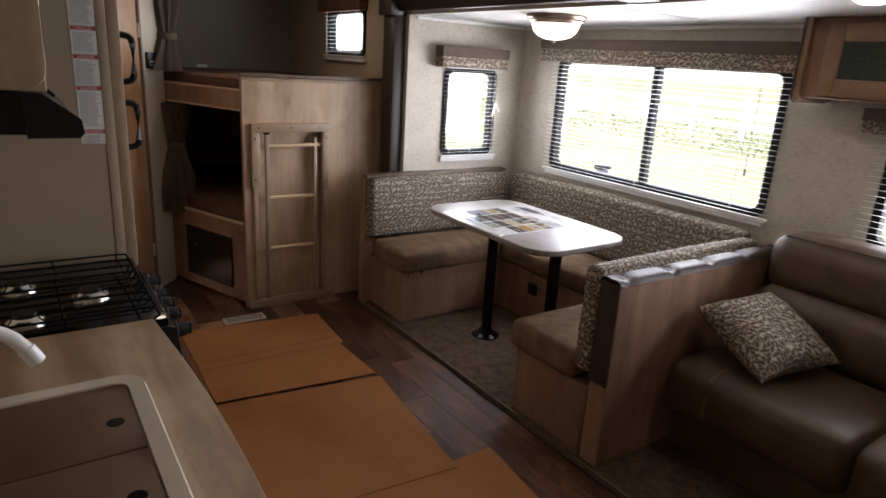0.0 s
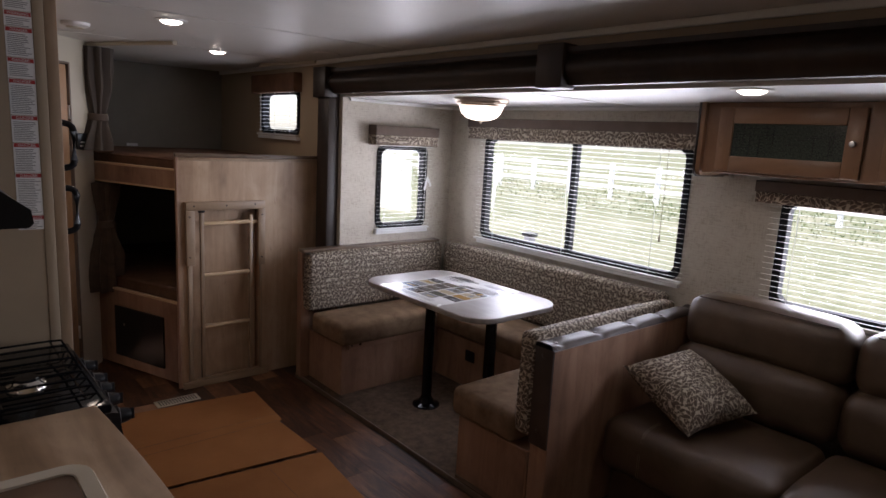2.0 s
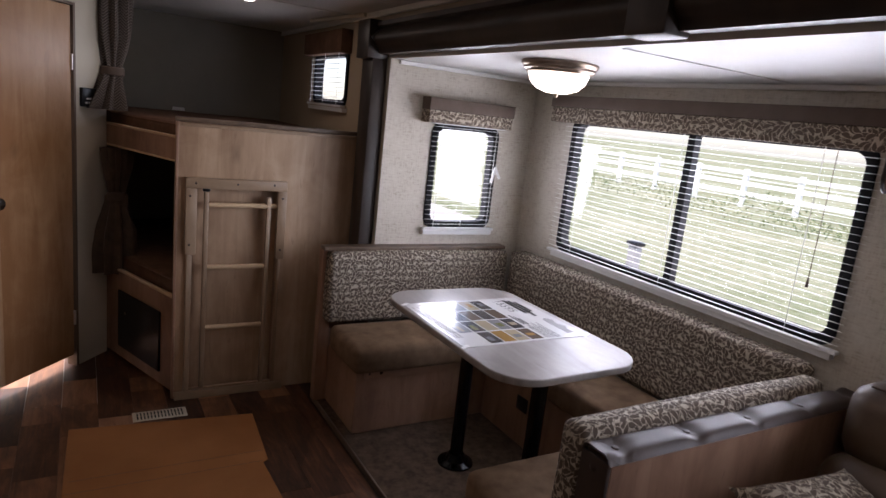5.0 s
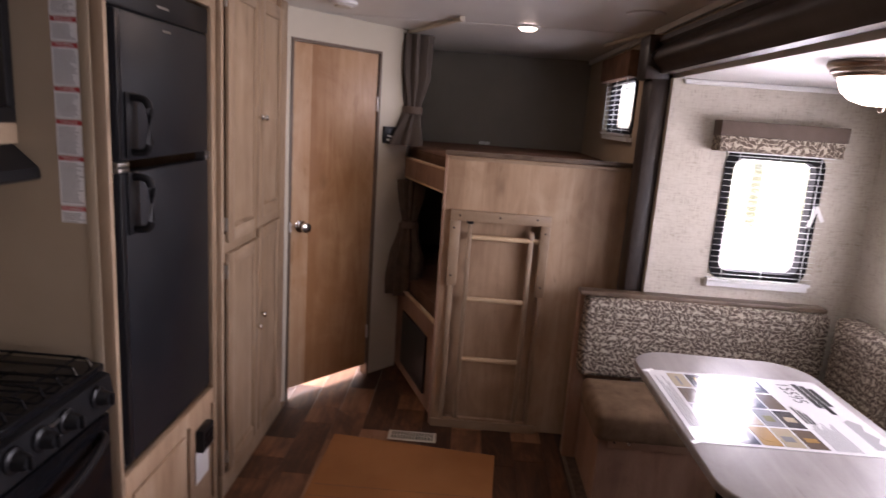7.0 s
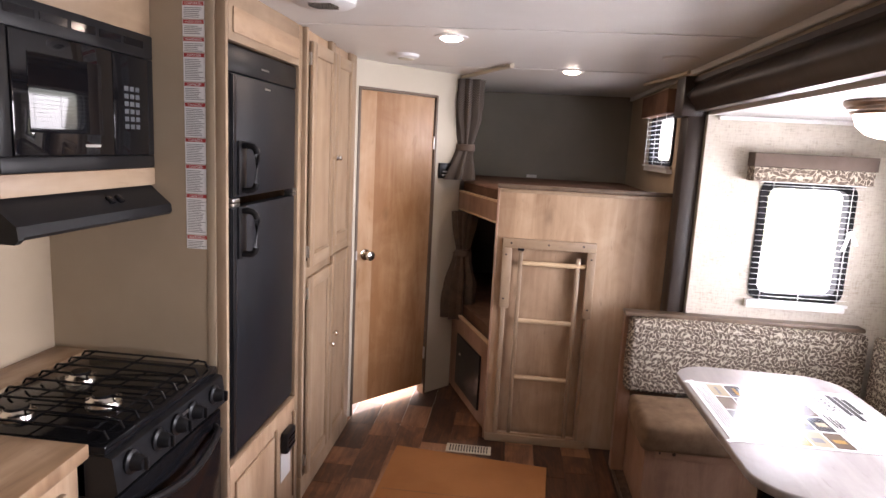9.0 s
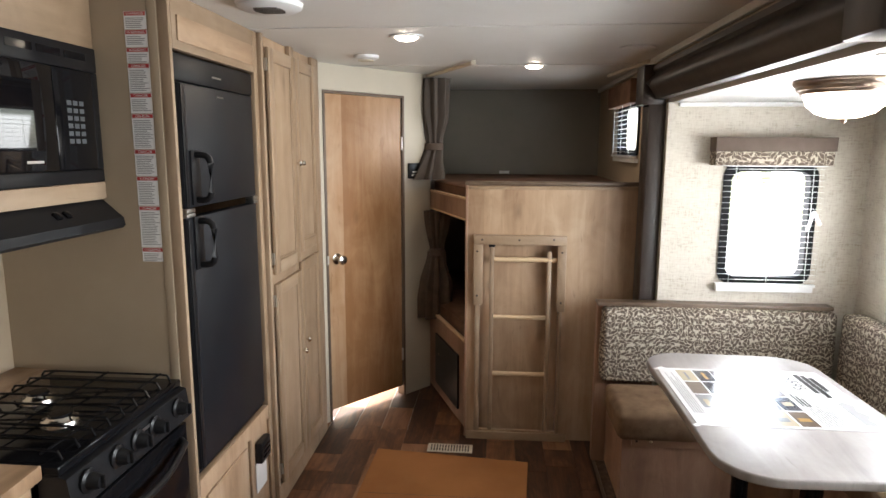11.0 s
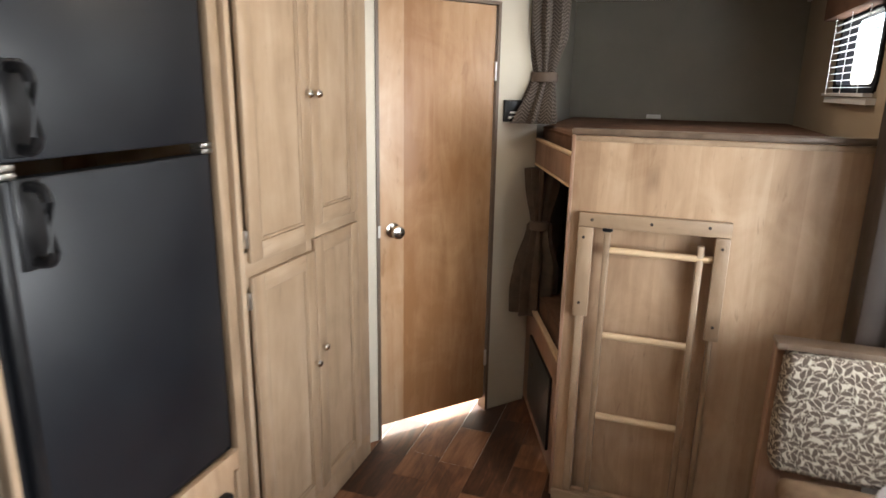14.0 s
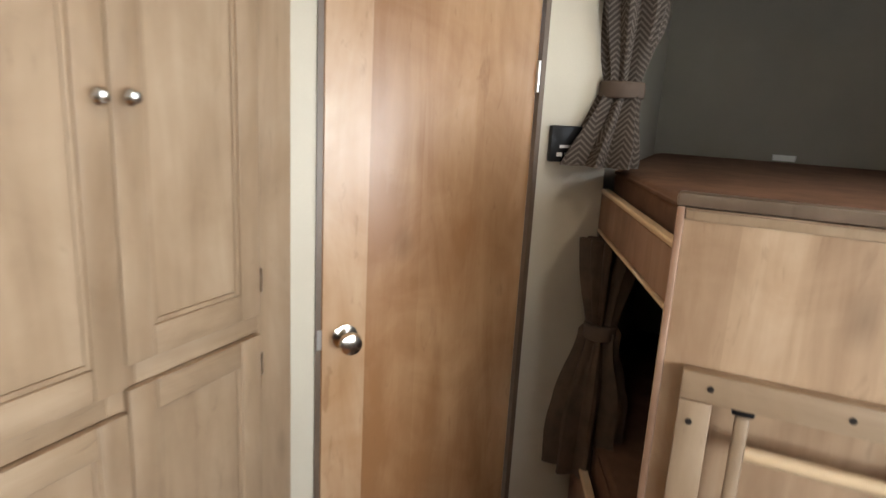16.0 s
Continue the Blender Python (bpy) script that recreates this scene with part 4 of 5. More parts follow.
nb = thing("dinette_bench", (2.4, 1.8, ZF), "walnut wood-print dinette bench joined to the half wall", "bench", "dinette benches")
part("base", B().box(1.968, 1.622, ZF, XS - 0.003, 2.045, 0.335, 0.003, 1), BENCHWOOD, nb)
part("base_trim", B().box(1.962, 1.622, ZF, 1.9675, 2.045, ZF + 0.018, 0.001, 1), CAPWOOD, nb, "dark strip along the foot")
part("side_panel", B().box(1.9645, 1.628, ZF + 0.0185, 1.9676, 2.043, 0.332, 0.001, 1), BENCHWOOD, nb)
solo("seat_cushion", soft(1.945, 1.70, 0.337, 2.72, 2.085, 0.468), SUEDE, (2.3, 1.9, 0.337), "tan suede seat cushion beside the half wall", "cushion", "dinette seat cushions")
solo("back_cushion", soft(1.955, 1.618, 0.40, 3.03, 1.705, 0.838, 0.025, 0.008, 10), LEAF, (2.5, 1.66, 0.40), "leaf-patterned back cushion leaning on the half wall", "cushion", "dinette back cushions")
hw = thing("half_wall", (2.5, 1.57, ZF), "walnut wood-print half wall with tufted vinyl top between dinette and sofa", "half wall")
part("panel", B().box(1.968, 1.525, ZF, XS - 0.003, 1.616, 0.795, 0.003, 1), BENCHWOOD, hw)
part("end_strip", B().box(1.955, 1.523, 0.384, 1.9675, 1.616, 0.80, 0.004), PADDING, hw, "dark brown padded end strip")
for z in (0.45, 0.77):
    part("button", B().lathe([(0.001, -0.004), (0.008, -0.003), (0.011, 0.0), (0.001, 0.001)], (1.9545, 1.57, z), 16, 'X'), PADDING, hw)
tb = bmesh.new()
nu, nw = 90, 10
grid = []
for i in range(nu + 1):
    x = 1.955 + (3.10 - 1.955) * i / nu
    row = []
    for j in range(nw + 1):
        w = j / nw * 2 - 1
        tuft = min(abs(x - tx) for tx in (2.02, 2.28, 2.54, 2.80, 3.06))
        h = 0.024 * (1 - abs(w) ** 6) * (1 - 0.5 * math.exp(-(tuft / (0.018 + 0.022 * (1 - abs(w)))) ** 2))
        row.append(tb.verts.new((x, 1.570 + w * 0.050, 0.797 + h)))
    grid.append(row)
for i in range(nu):
    for j in range(nw):
        tb.faces.new((grid[i][j], grid[i + 1][j], grid[i + 1][j + 1], grid[i][j + 1]))
rim = [grid[i][0] for i in range(nu + 1)] + [grid[nu][j] for j in range(1, nw + 1)] + [grid[i][nw] for i in range(nu - 1, -1, -1)] + [grid[0][j] for j in range(nw - 1, 0, -1)]
tb.faces.new(rim)
bmesh.ops.recalc_face_normals(tb, faces=tb.faces[:])
part("padded_top", tb, PADDING, hw, "glossy dark tufted vinyl top")
for tx in (2.02, 2.28, 2.54, 2.80, 3.04):
    part("button", B().lathe([(0.001, 0.006), (0.008, 0.005), (0.012, 0.0), (0.001, 0.0)], (tx, 1.57, 0.8075), 14), PADDING, hw)

tbl = thing("dinette_table", (2.36, 2.52, ZF), "whitewashed wood-print dinette table on two black pedestal legs", "table")


def table_outline(g=0.0):
    pts = []
    for (cx, cy, a0) in ((2.655 - 0.14, 3.02 - 0.14, 0), (2.045 + 0.13, 3.02 - 0.13, 90), (2.045 + 0.13, 2.03 + 0.13, 180), (2.655 - 0.14, 2.03 + 0.14, 270)):
        for i in range(11):
            a = radians(a0 + 9 * i)
            pts.append((cx + (0.135 + g) * math.cos(a), cy + (0.135 + g) * math.sin(a)))
    out = []
    for x, y in pts:
        k = (y - 2.525) / 0.5
        out.append((x - 0.02 * (1 - k * k) if x < 2.3 else x + 0.02 * (1 - k * k), y))
    return out


part("tabletop", B().prism(table_outline(), 0.745, 0.772, 0.006, 3), WHITEOAK, tbl, "pale wood-print top with rounded corners")
for cx, cy in ((2.36, 2.76), (2.36, 2.26)):
    lg = part("leg", B().cyl((cx, cy, ZF + 0.02), (cx, cy, 0.7445), 0.030, n=24), BLACK, tbl, "black tubular pedestal leg")
    part("floor_flange", B().lathe([(0.001, 0), (0.082, 0), (0.080, 0.008), (0.05, 0.018), (0.034, 0.05), (0.001, 0.05)], (cx, cy, ZF), 32), BLACK, lg)
po = thing("poster_sheet", (2.34, 2.58, 0.773), "glossy printed information sheet taped to the table", "poster")
part("sheet", B().box(2.05, 2.33, 0.7725, 2.625, 2.83, 0.7737), Mat("glossy_paper", 0.16, color=(0.62, 0.62, 0.62), spec=0.3).m, po)
SHADES = [Mat("photo_print", 0.15, color=c).m for c in ((0.14, 0.15, 0.07), (0.05, 0.05, 0.06), (0.33, 0.2, 0.07), (0.36, 0.31, 0.22), (0.12, 0.09, 0.07), (0.2, 0.2, 0.21))]
for i in range(5):
    for j in range(4):
        if i == 0 and j == 0:
            continue
        px, py = 2.112 + i * 0.062, 2.345 + j * 0.119
        ph = part("photo", B().box(px, py, 0.7738, px + 0.056, py + 0.108, 0.7743), SHADES[(i * 7 + j * 5 + i * j) % 6], po)
        part("photo_detail", B().box(px + 0.010 + 0.004 * j, py + 0.012 + 0.006 * i, 0.77435, px + 0.030 + 0.004 * i, py + 0.060 + 0.008 * j, 0.7746), SHADES[(i * 3 + j + 2) % 6], ph)
for i in range(5):
    part("text_bar", B().box(2.066 + i * 0.0075, 2.42, 0.7738, 2.0695 + i * 0.0075, 2.78 - 0.04 * (i % 3), 0.7742), GREYTXT, po)
for i in range(9):
    part("text_bar", B().box(2.432 + i * 0.0085, 2.345, 0.7738, 2.4365 + i * 0.0085, 2.47 + 0.02 * (i % 3), 0.7742), GREYTXT, po)
for i in range(3):
    part("text_bar", B().box(2.432 + i * 0.011, 2.50, 0.7738, 2.439 + i * 0.011, 2.61 - 0.02 * i, 0.7742), SATIN, po)
fig = bpy.data.curves.new("figure_text", 'FONT')
fig.body, fig.size = "15595", 0.062
fig.materials.append(SATIN)
ft = new("figure_text", fig)
ft.parent = po
ft.matrix_basis = Matrix.Translation(Vector((2.474, 2.80, 0.7741)) - base_of(po)) @ Matrix.Rotation(radians(-90), 4, 'Z')
for i, (y0, y1) in enumerate(((2.62, 2.80), (2.58, 2.79), (2.64, 2.77))):
    part("headline_bar", B().box(2.528 + i * 0.021, y0, 0.7738, 2.545 + i * 0.021, y1, 0.7742), SATIN, po, "bold dark headline")
lgx = [(2.555, 2.37), (2.555, 2.53), (2.575, 2.55), (2.60, 2.52), (2.585, 2.48), (2.605, 2.44), (2.585, 2.41), (2.60, 2.37)]
part("logo_shape", B().prism(lgx, 0.7738, 0.7742), GREYTXT, po)
for tx_, ty_ in ((2.055, 2.335), (2.62, 2.335), (2.055, 2.825)):
    part("tape", B().box(-0.022, -0.008, 0, 0.022, 0.008, 0.0006, m=Matrix.Translation((tx_, ty_, 0.7738)) @ Matrix.Rotation(radians(30), 4, 'Z')), WHITE, po, "strip of clear tape")

# ---- sofa ----
sf = thing("sofa", (2.75, 0.5, ZF), "dark brown leather sofa with pale contrast stitching", "sofa")
for y0, y1 in ((0.80, 1.51), (0.0, 0.795), (-0.50, -0.005)):
    part("seat", soft(2.30, y0, 0.22, 2.86, y1, 0.45, 0.055, 0.012), LEATHER, sf)
    part("backrest", soft(2.80, y0, 0.44, 3.08, y1 - 0.02, 0.70, 0.06, 0.02), LEATHER, sf)
    part("headrest", soft(2.86, y0, 0.675, 3.10, y1 - 0.03, 0.93, 0.06, 0.02), LEATHER, sf)
    ys = y1 - 0.20
    for sd in (-0.004, 0.004):
        part("stitching", B().tube([(2.43, ys + sd, 0.4605), (2.36, ys + sd, 0.4575), (2.318, ys + sd, 0.444), (2.298, ys + sd, 0.41), (2.291, ys + sd, 0.34), (2.291, ys + sd, 0.26)], 0.0010, 6), STITCH, sf, "pale stitched seam")
    part("stitching", B().tube([(2.812, ys, 0.48), (2.795, ys, 0.52), (2.780, ys, 0.58), (2.795, ys, 0.64)], 0.0016, 6), STITCH, sf, "pale stitched seam")
    part("piping", B().tube([(2.885, y0 + 0.05, 0.926), (2.876, (y0 + y1) / 2, 0.932), (2.885, y1 - 0.08, 0.926)], 0.004, 8), LEATHER, sf)
part("skirt", B().box(2.40, -0.50, ZF, 3.1, 1.505, 0.235, 0.01), LEATHER, sf)

pw = bmesh.new()
N = 22
top, bot = [], []
for i in range(N + 1):
    a, b2 = [], []
    for j in range(N + 1):
        u, v = i / N * 2 - 1, j / N * 2 - 1
        e = (1 - abs(u) ** 3.0) * (1 - abs(v) ** 3.0)
        pinch = 1 - 0.11 * (1 - abs(u) ** 2) * abs(v) ** 4
        pin2 = 1 - 0.11 * (1 - abs(v) ** 2) * abs(u) ** 4
        h = 0.082 * max(e, 0) ** 0.55 + 0.012 * noise.noise(Vector((u * 3, v * 3, 0.4))) * e
        a.append(pw.verts.new((u * 0.203 * pin2, v * 0.203 * pinch, h)))
        b2.append(a[-1] if i in (0, N) or j in (0, N) else pw.verts.new((u * 0.203 * pin2, v * 0.203 * pinch, -h)))
    top.append(a)
    bot.append(b2)
for i in range(N):
    for j in range(N):
        pw.faces.new((top[i][j], top[i + 1][j], top[i + 1][j + 1], top[i][j + 1]))
        pw.faces.new((bot[i][j], bot[i][j + 1], bot[i + 1][j + 1], bot[i + 1][j]))
pl = solo("throw_pillow", pw, LEAF, (0, 0, 0), "square leaf-patterned throw pillow leaning on the sofa", "pillow")
e1 = Vector((0.30, -0.43, -0.12)).normalized()
e2 = Vector((0.265, 0.26, 0.150))
e2 = (e2 - e1 * e2.dot(e1)).normalized()
uu, vv = (e1 + e2).normalized(), (e2 - e1).normalized()
ww = uu.cross(vv)
pl.matrix_world = Matrix(((uu.x, vv.x, ww.x, 2.572), (uu.y, vv.y, ww.y, 1.275), (uu.z, vv.z, ww.z, 0.592), (0, 0, 0, 1)))

# ---- overhead cabinet above the sofa ----
oc = thing("overhead_cabinet", (3.0, 0.6, 1.49), "stained maple overhead cabinet with etched glass door", "cabinet")
part("body", B().box(2.872, -0.55, 1.50, XS - 0.002, 1.495, ZS - 0.001, 0.003, 1), CHERRY, oc)
part("end_panel", B().prism([(2.88, 1.482), (XS - 0.003, 1.482), (XS - 0.003, ZS - 0.001), (2.848, ZS - 0.001), (2.848, 1.515), (2.853, 1.497), (2.865, 1.486)], 1.496, 1.520, 0.003, m=Matrix(((1, 0, 0, 0), (0, 0, 1, 0), (0, 1, 0, 0), (0, 0, 0, 1)))), CHERRY, oc, "end panel with dark rounded edge")
part("edge_band", B().tube([(2.846, 1.522, ZS - 0.002), (2.846, 1.522, 1.515), (2.852, 1.522, 1.496), (2.866, 1.522, 1.484), (XS - 0.01, 1.522, 1.481)], 0.006, 8), DARKWOOD, oc)


def glassdoor(y0, y1):
    dr = part("door", B().box(2.868, y0 + 0.01, 1.52, 2.8716, y1 - 0.01, 1.778), CHERRY, oc, "maple framed cabinet door")
    for a, c in ((y0, y0 + 0.062), (y1 - 0.062, y1)):
        part("stile", B().box(2.850, a, 1.513, 2.8679, c, 1.785, 0.003), CHERRY, dr)
    for a, c in ((1.513, 1.578), (1.718, 1.785)):
        part("rail", B().box(2.850, y0 + 0.0625, a, 2.8679, y1 - 0.0625, c, 0.003), CHERRY, dr, swap=True)
    part("glass", B().box(2.860, y0 + 0.06, 1.576, 2.866, y1 - 0.06, 1.72), ARTGLASS, dr, "dark etched glass")
    r = random.Random(5)
    lead = B()
    for _ in range(16):
        u, z = r.uniform(y0 + 0.09, y1 - 0.09), r.uniform(1.59, 1.71)
        if r.random() < 0.6:
            e = min(u + r.uniform(0.06, 0.2), y1 - 0.066)
            lead.box(2.858, u, z, 2.8598, e, z + 0.0022)
        else:
            lead.box(2.858, u, max(1.58, z - 0.05), 2.8598, u + 0.0022, min(1.716, z + 0.05))
    part("etched_lines", lead, SATIN, dr)
    part("knob", B().lathe([(0.001, -0.024), (0.010, -0.023), (0.013, -0.016), (0.006, -0.010), (0.006, 0), (0.001, 0)], (2.850, y0 + 0.03, 1.648), 20, 'X'), NICKEL, dr, "ribbed nickel knob")


glassdoor(0.865, 1.43)
glassdoor(0.20, 0.80)

# ---- kitchen ----
KY = 2.31                                # side panel of the fridge cabinet
XF = 0.50                                # fridge cabinet face
ctr = [(XL + 0.002, 1.722)]
for i in range(25):
    y = 1.722 - (1.722 - 0.42) * i / 24
    ctr.append((0.418 + 0.028 * math.sin(math.pi * min(1, (1.722 - y) / 1.15)) - (0.25 * max(0, (0.62 - y) / 0.2) ** 2), y))
ctr.append((XL + 0.002, 0.42))
SX0, SX1, SY0, SY1 = 0.0, 0.345, 0.66, 1.43
wt = thing("worktop", (0.15, 1.1, 0.86), "oak wood-print worktop with a curved front edge", "worktop")
part("slab", B().prism(ctr[::-1], 0.852, 0.888, 0.004), OAKTOP, wt)
part("back_strip", B().box(XL + 0.002, 1.7225, 0.852, 0.0, KY - 0.002, 0.888, 0.002), OAKTOP, wt)
kc = thing("base_cabinet", (0.15, 1.1, 0), "wood-print kitchen base cabinet below the worktop", "cabinet")
part("body", B().box(XL + 0.002, 0.64, 0.0, 0.395, 1.715, 0.8515, 0.003, 1), ALDER, kc)
for y0 in (0.68, 1.2):
    part("door", B().box(0.3955, y0, 0.12, 0.411, y0 + 0.46, 0.80, 0.004), ALDER_LIGHT, kc)
sn = thing("sink", (0.17, 1.05, 0.888), "ivory double sink rim with brown lift-out covers", "sink")
so, si = rounded(SX0, SY0, SX1, SY1, 0.05), rounded(SX0 + 0.034, SY0 + 0.034, SX1 - 0.034, SY1 - 0.034, 0.03)
b = bmesh.new()
loops = [[b.verts.new((p[0], p[1], z)) for p in pts] for pts, z in ((si, 0.8885), (si, 0.897), ([((p[0] - 0.1725) * 0.97 + 0.1725, (p[1] - 1.045) * 0.985 + 1.045) for p in so], 0.899), (so, 0.8885))]
for q in range(3):
    s, t = loops[q], loops[q + 1]
    for i in range(len(s)):
        b.faces.new((s[i], s[(i + 1) % len(s)], t[(i + 1) % len(t)], t[i]))
bmesh.ops.recalc_face_normals(b, faces=b.faces[:])
part("rim", b, SINKRIM, sn, "ivory moulded rim")
for y0, y1, hy in ((1.150, SY1 - 0.036, 1.25), (SY0 + 0.036, 1.146, 1.02)):
    lid = part("cover", B().box(SX0 + 0.036, y0, 0.8885, SX1 - 0.036, y1, 0.8935, 0.002), SINKLID, sn, "brown sink cover")
    part("finger_hole", B().lathe([(0.001, 0.0), (0.015, 0.0), (0.015, 0.0006), (0.001, 0.0006)], (0.272, hy, 0.8935), 24), BLACK, lid, "dark finger hole")
fc = thing("faucet", (-0.04, 1.47, 0.888), "white plastic gooseneck kitchen faucet", "faucet")
part("base", B().lathe([(0.001, 0), (0.035, 0), (0.033, 0.012), (0.022, 0.03), (0.001, 0.03)], (-0.05, 1.47, 0.888), 28), WHITE, fc)
pts = [(-0.05, 1.47, 0.91), (-0.05, 1.47, 0.955)]
for i in range(13):
    a = radians(180 - 145 * i / 12)
    pts.append((0.05 + 0.10 * math.cos(a), 1.47, 0.955 + 0.07 * math.sin(a)))
pts.append((0.158, 1.47, 0.962))
part("spout", B().tube(pts, [0.018 - 0.0003 * i for i in range(len(pts))], 16), WHITE, fc)
part("aerator", B().cyl((0.150, 1.47, 0.972), (0.166, 1.47, 0.940), 0.0165, n=18), WHITE, fc)

st = thing("gas_range", (0.18, 2.0, 0), "black slide-in gas range with three burners", "stove")
Y0, Y1 = 1.726, 2.285
part("cooktop", B().box(0.002, Y0, 0.855, 0.455, Y1, 0.880, 0.006), BLACK, st, "glossy black enamel cooktop")
part("control_panel", B().prism([(0.40, 0.752), (0.468, 0.752), (0.482, 0.765), (0.47, 0.85), (0.455, 0.8545), (0.40, 0.8545)], Y0 + 0.002, Y1 - 0.002, m=Matrix(((1, 0, 0, 0), (0, 0, 1, 0), (0, 1, 0, 0), (0, 0, 0, 1)))), SATIN, st)
part("oven_body", B().box(0.002, Y0, 0.0, 0.44, Y1, 0.7515), SATIN, st)
od = part("oven_door", B().box(0.4405, Y0 + 0.006, 0.30, 0.468, Y1 - 0.006, 0.742, 0.006), BLACK, st, "black glass oven door")
hp = [(0.468, Y0 + 0.05, 0.70), (0.492, Y0 + 0.07, 0.698)]
hp += [(0.492 + 0.022 * math.sin(math.pi * i / 10), Y0 + 0.07 + (Y1 - Y0 - 0.14) * i / 10, 0.698 - 0.028 * math.sin(math.pi * i / 10)) for i in range(1, 10)]
hp += [(0.492, Y1 - 0.07, 0.698), (0.468, Y1 - 0.05, 0.70)]
part("oven_handle", B().tube(hp, 0.011, 12), SATIN, od, "curved black handle")
part("drawer", B().box(0.4405, Y0 + 0.006, 0.20, 0.466, Y1 - 0.006, 0.29, 0.005), ALDER_LIGHT, st, swap=True)
part("base_grille", B().box(0.4405, Y0 + 0.02, 0.05, 0.463, Y1 - 0.02, 0.185, 0.005), SATIN, st)
for ky in (1.790, 1.908, 1.998, 2.085, 2.212):
    kb = part("knob", B().lathe([(0.001, 0.036), (0.015, 0.035), (0.019, 0.026), (0.022, 0.008), (0.030, 0.004), (0.030, -0.002), (0.001, -0.002)], (0.477, ky, 0.815), 24, 'X'), SATIN, st, "black control knob")
    part("grip", B().box(0.507, ky - 0.004, 0.799, 0.522, ky + 0.004, 0.831, 0.003), SATIN, kb)
part("brand_mark", B().box(0.4760, 2.02, 0.826, 0.4785, 2.09, 0.834), HINGE, st, "pale printed mark")
for bx_, by, br in ((0.30, 1.95, 0.045), (0.14, 2.08, 0.042), (0.15, 1.83, 0.042)):
    bu = part("burner", B().lathe([(0.001, 0.022), (br * 0.7, 0.022), (br * 0.8, 0.016), (br, 0.012), (br * 1.05, 0.0), (0.001, 0.0)], (bx_, by, 0.8805), 30), CHROME, st, "bright metal burner")
    part("cap", B().lathe([(0.001, 0.029), (br * 0.6, 0.028), (br * 0.68, 0.0225), (0.001, 0.0225)], (bx_, by, 0.8805), 26), BLACK, bu)
for i in range(9):
    yy = Y0 + 0.035 + i * (Y1 - Y0 - 0.07) / 8
    part("grate_bar", B().tube([(0.02, yy, 0.888), (0.03, yy, 0.902), (0.06, yy, 0.904), (0.40, yy, 0.904), (0.43, yy, 0.902), (0.44, yy, 0.882)], 0.0035, 8), BLACK, st)
for xx in (0.06, 0.23, 0.40):
    part("grate_rod", B().cyl((xx, Y0 + 0.02, 0.901), (xx, Y1 - 0.02, 0.901), 0.003, n=8), BLACK, st)

up = thing("upper_cabinet", (0.05, 2.0, 1.44), "pale wood-print upper cabinet holding the microwave", "cabinet")
part("end_panel", B().prism([(XL + 0.002, 1.445), (0.205, 1.445), (0.228, 1.452), (0.243, 1.467), (0.248, 1.49), (0.248, ZC - 0.001), (XL + 0.002, ZC - 0.001)], 1.690, 1.712, 0.003, m=Matrix(((1, 0, 0, 0), (0, 0, 1, 0), (0, 1, 0, 0), (0, 0, 0, 1)))), ALDER_LIGHT, up)
part("bottom_board", B().box(XL + 0.002, 1.7125, 1.440, 0.246, KY - 0.002, 1.492, 0.003), ALDER_LIGHT, up, swap=True)
part("top_board", B().box(XL + 0.002, 1.7125, 1.88, 0.24, KY - 0.002, ZC - 0.001, 0.002), ALDER_LIGHT, up, swap=True)
mw = thing("microwave", (0.1, 2.0, 1.4925), "black built-in microwave with trim kit", "microwave")
part("case", B().box(XL + 0.003, 1.714, 1.4925, 0.236, KY - 0.004, 1.8795), SATIN, mw)
part("trim_frame", B().box(0.2365, 1.716, 1.4935, 0.248, KY - 0.006, 1.53, 0.003).box(0.2365, 1.716, 1.81, 0.248, KY - 0.006, 1.8785, 0.003).box(0.2365, 1.716, 1.5305, 0.248, 1.752, 1.8095, 0.003).box(0.2365, KY - 0.036, 1.5305, 0.248, KY - 0.006, 1.8095, 0.003), SATIN, mw)
for i in range(5):
    part("vent_slot", B().box(0.2481, 1.745 + i * 0.105, 1.838, 0.2492, 1.835 + i * 0.105, 1.858), BLACK, mw)
md = part("oven_door", B().box(0.2365, 1.753, 1.5315, 0.252, 2.105, 1.8085, 0.004), MIRRORBLACK, mw, "glossy black glass door")
part("viewing_window", B().box(0.2521, 1.80, 1.585, 0.2532, 2.055, 1.765, 0.001, 1), MIRRORBLACK, md)
part("brand_mark", B().box(0.2521, 1.985, 1.553, 0.2528, 2.045, 1.560), HINGE, md, "pale printed mark")
kp = part("keypad_panel", B().box(0.2365, 2.108, 1.5315, 0.251, KY - 0.037, 1.8085, 0.004), BLACK, mw)
KEY = Mat("key_print", 0.5, color=(0.07, 0.075, 0.08)).m
for i in range(3):
    for j in range(6):
        part("key", B().box(0.2511, 2.155 + i * 0.026, 1.605 + j * 0.021, 0.2517, 2.174 + i * 0.026, 1.618 + j * 0.021), KEY, kp)
hd = thing("range_hood", (0.1, 2.0, 1.36), "black painted range hood under the microwave", "range hood")
part("canopy", B().prism([(XL + 0.003, 1.352), (0.292, 1.352), (0.300, 1.360), (0.296, 1.384), (0.232, 1.4385), (XL + 0.003, 1.4385)], 1.700, KY - 0.004, m=Matrix(((1, 0, 0, 0), (0, 0, 1, 0), (0, 1, 0, 0), (0, 0, 0, 1)))), SATIN, hd)
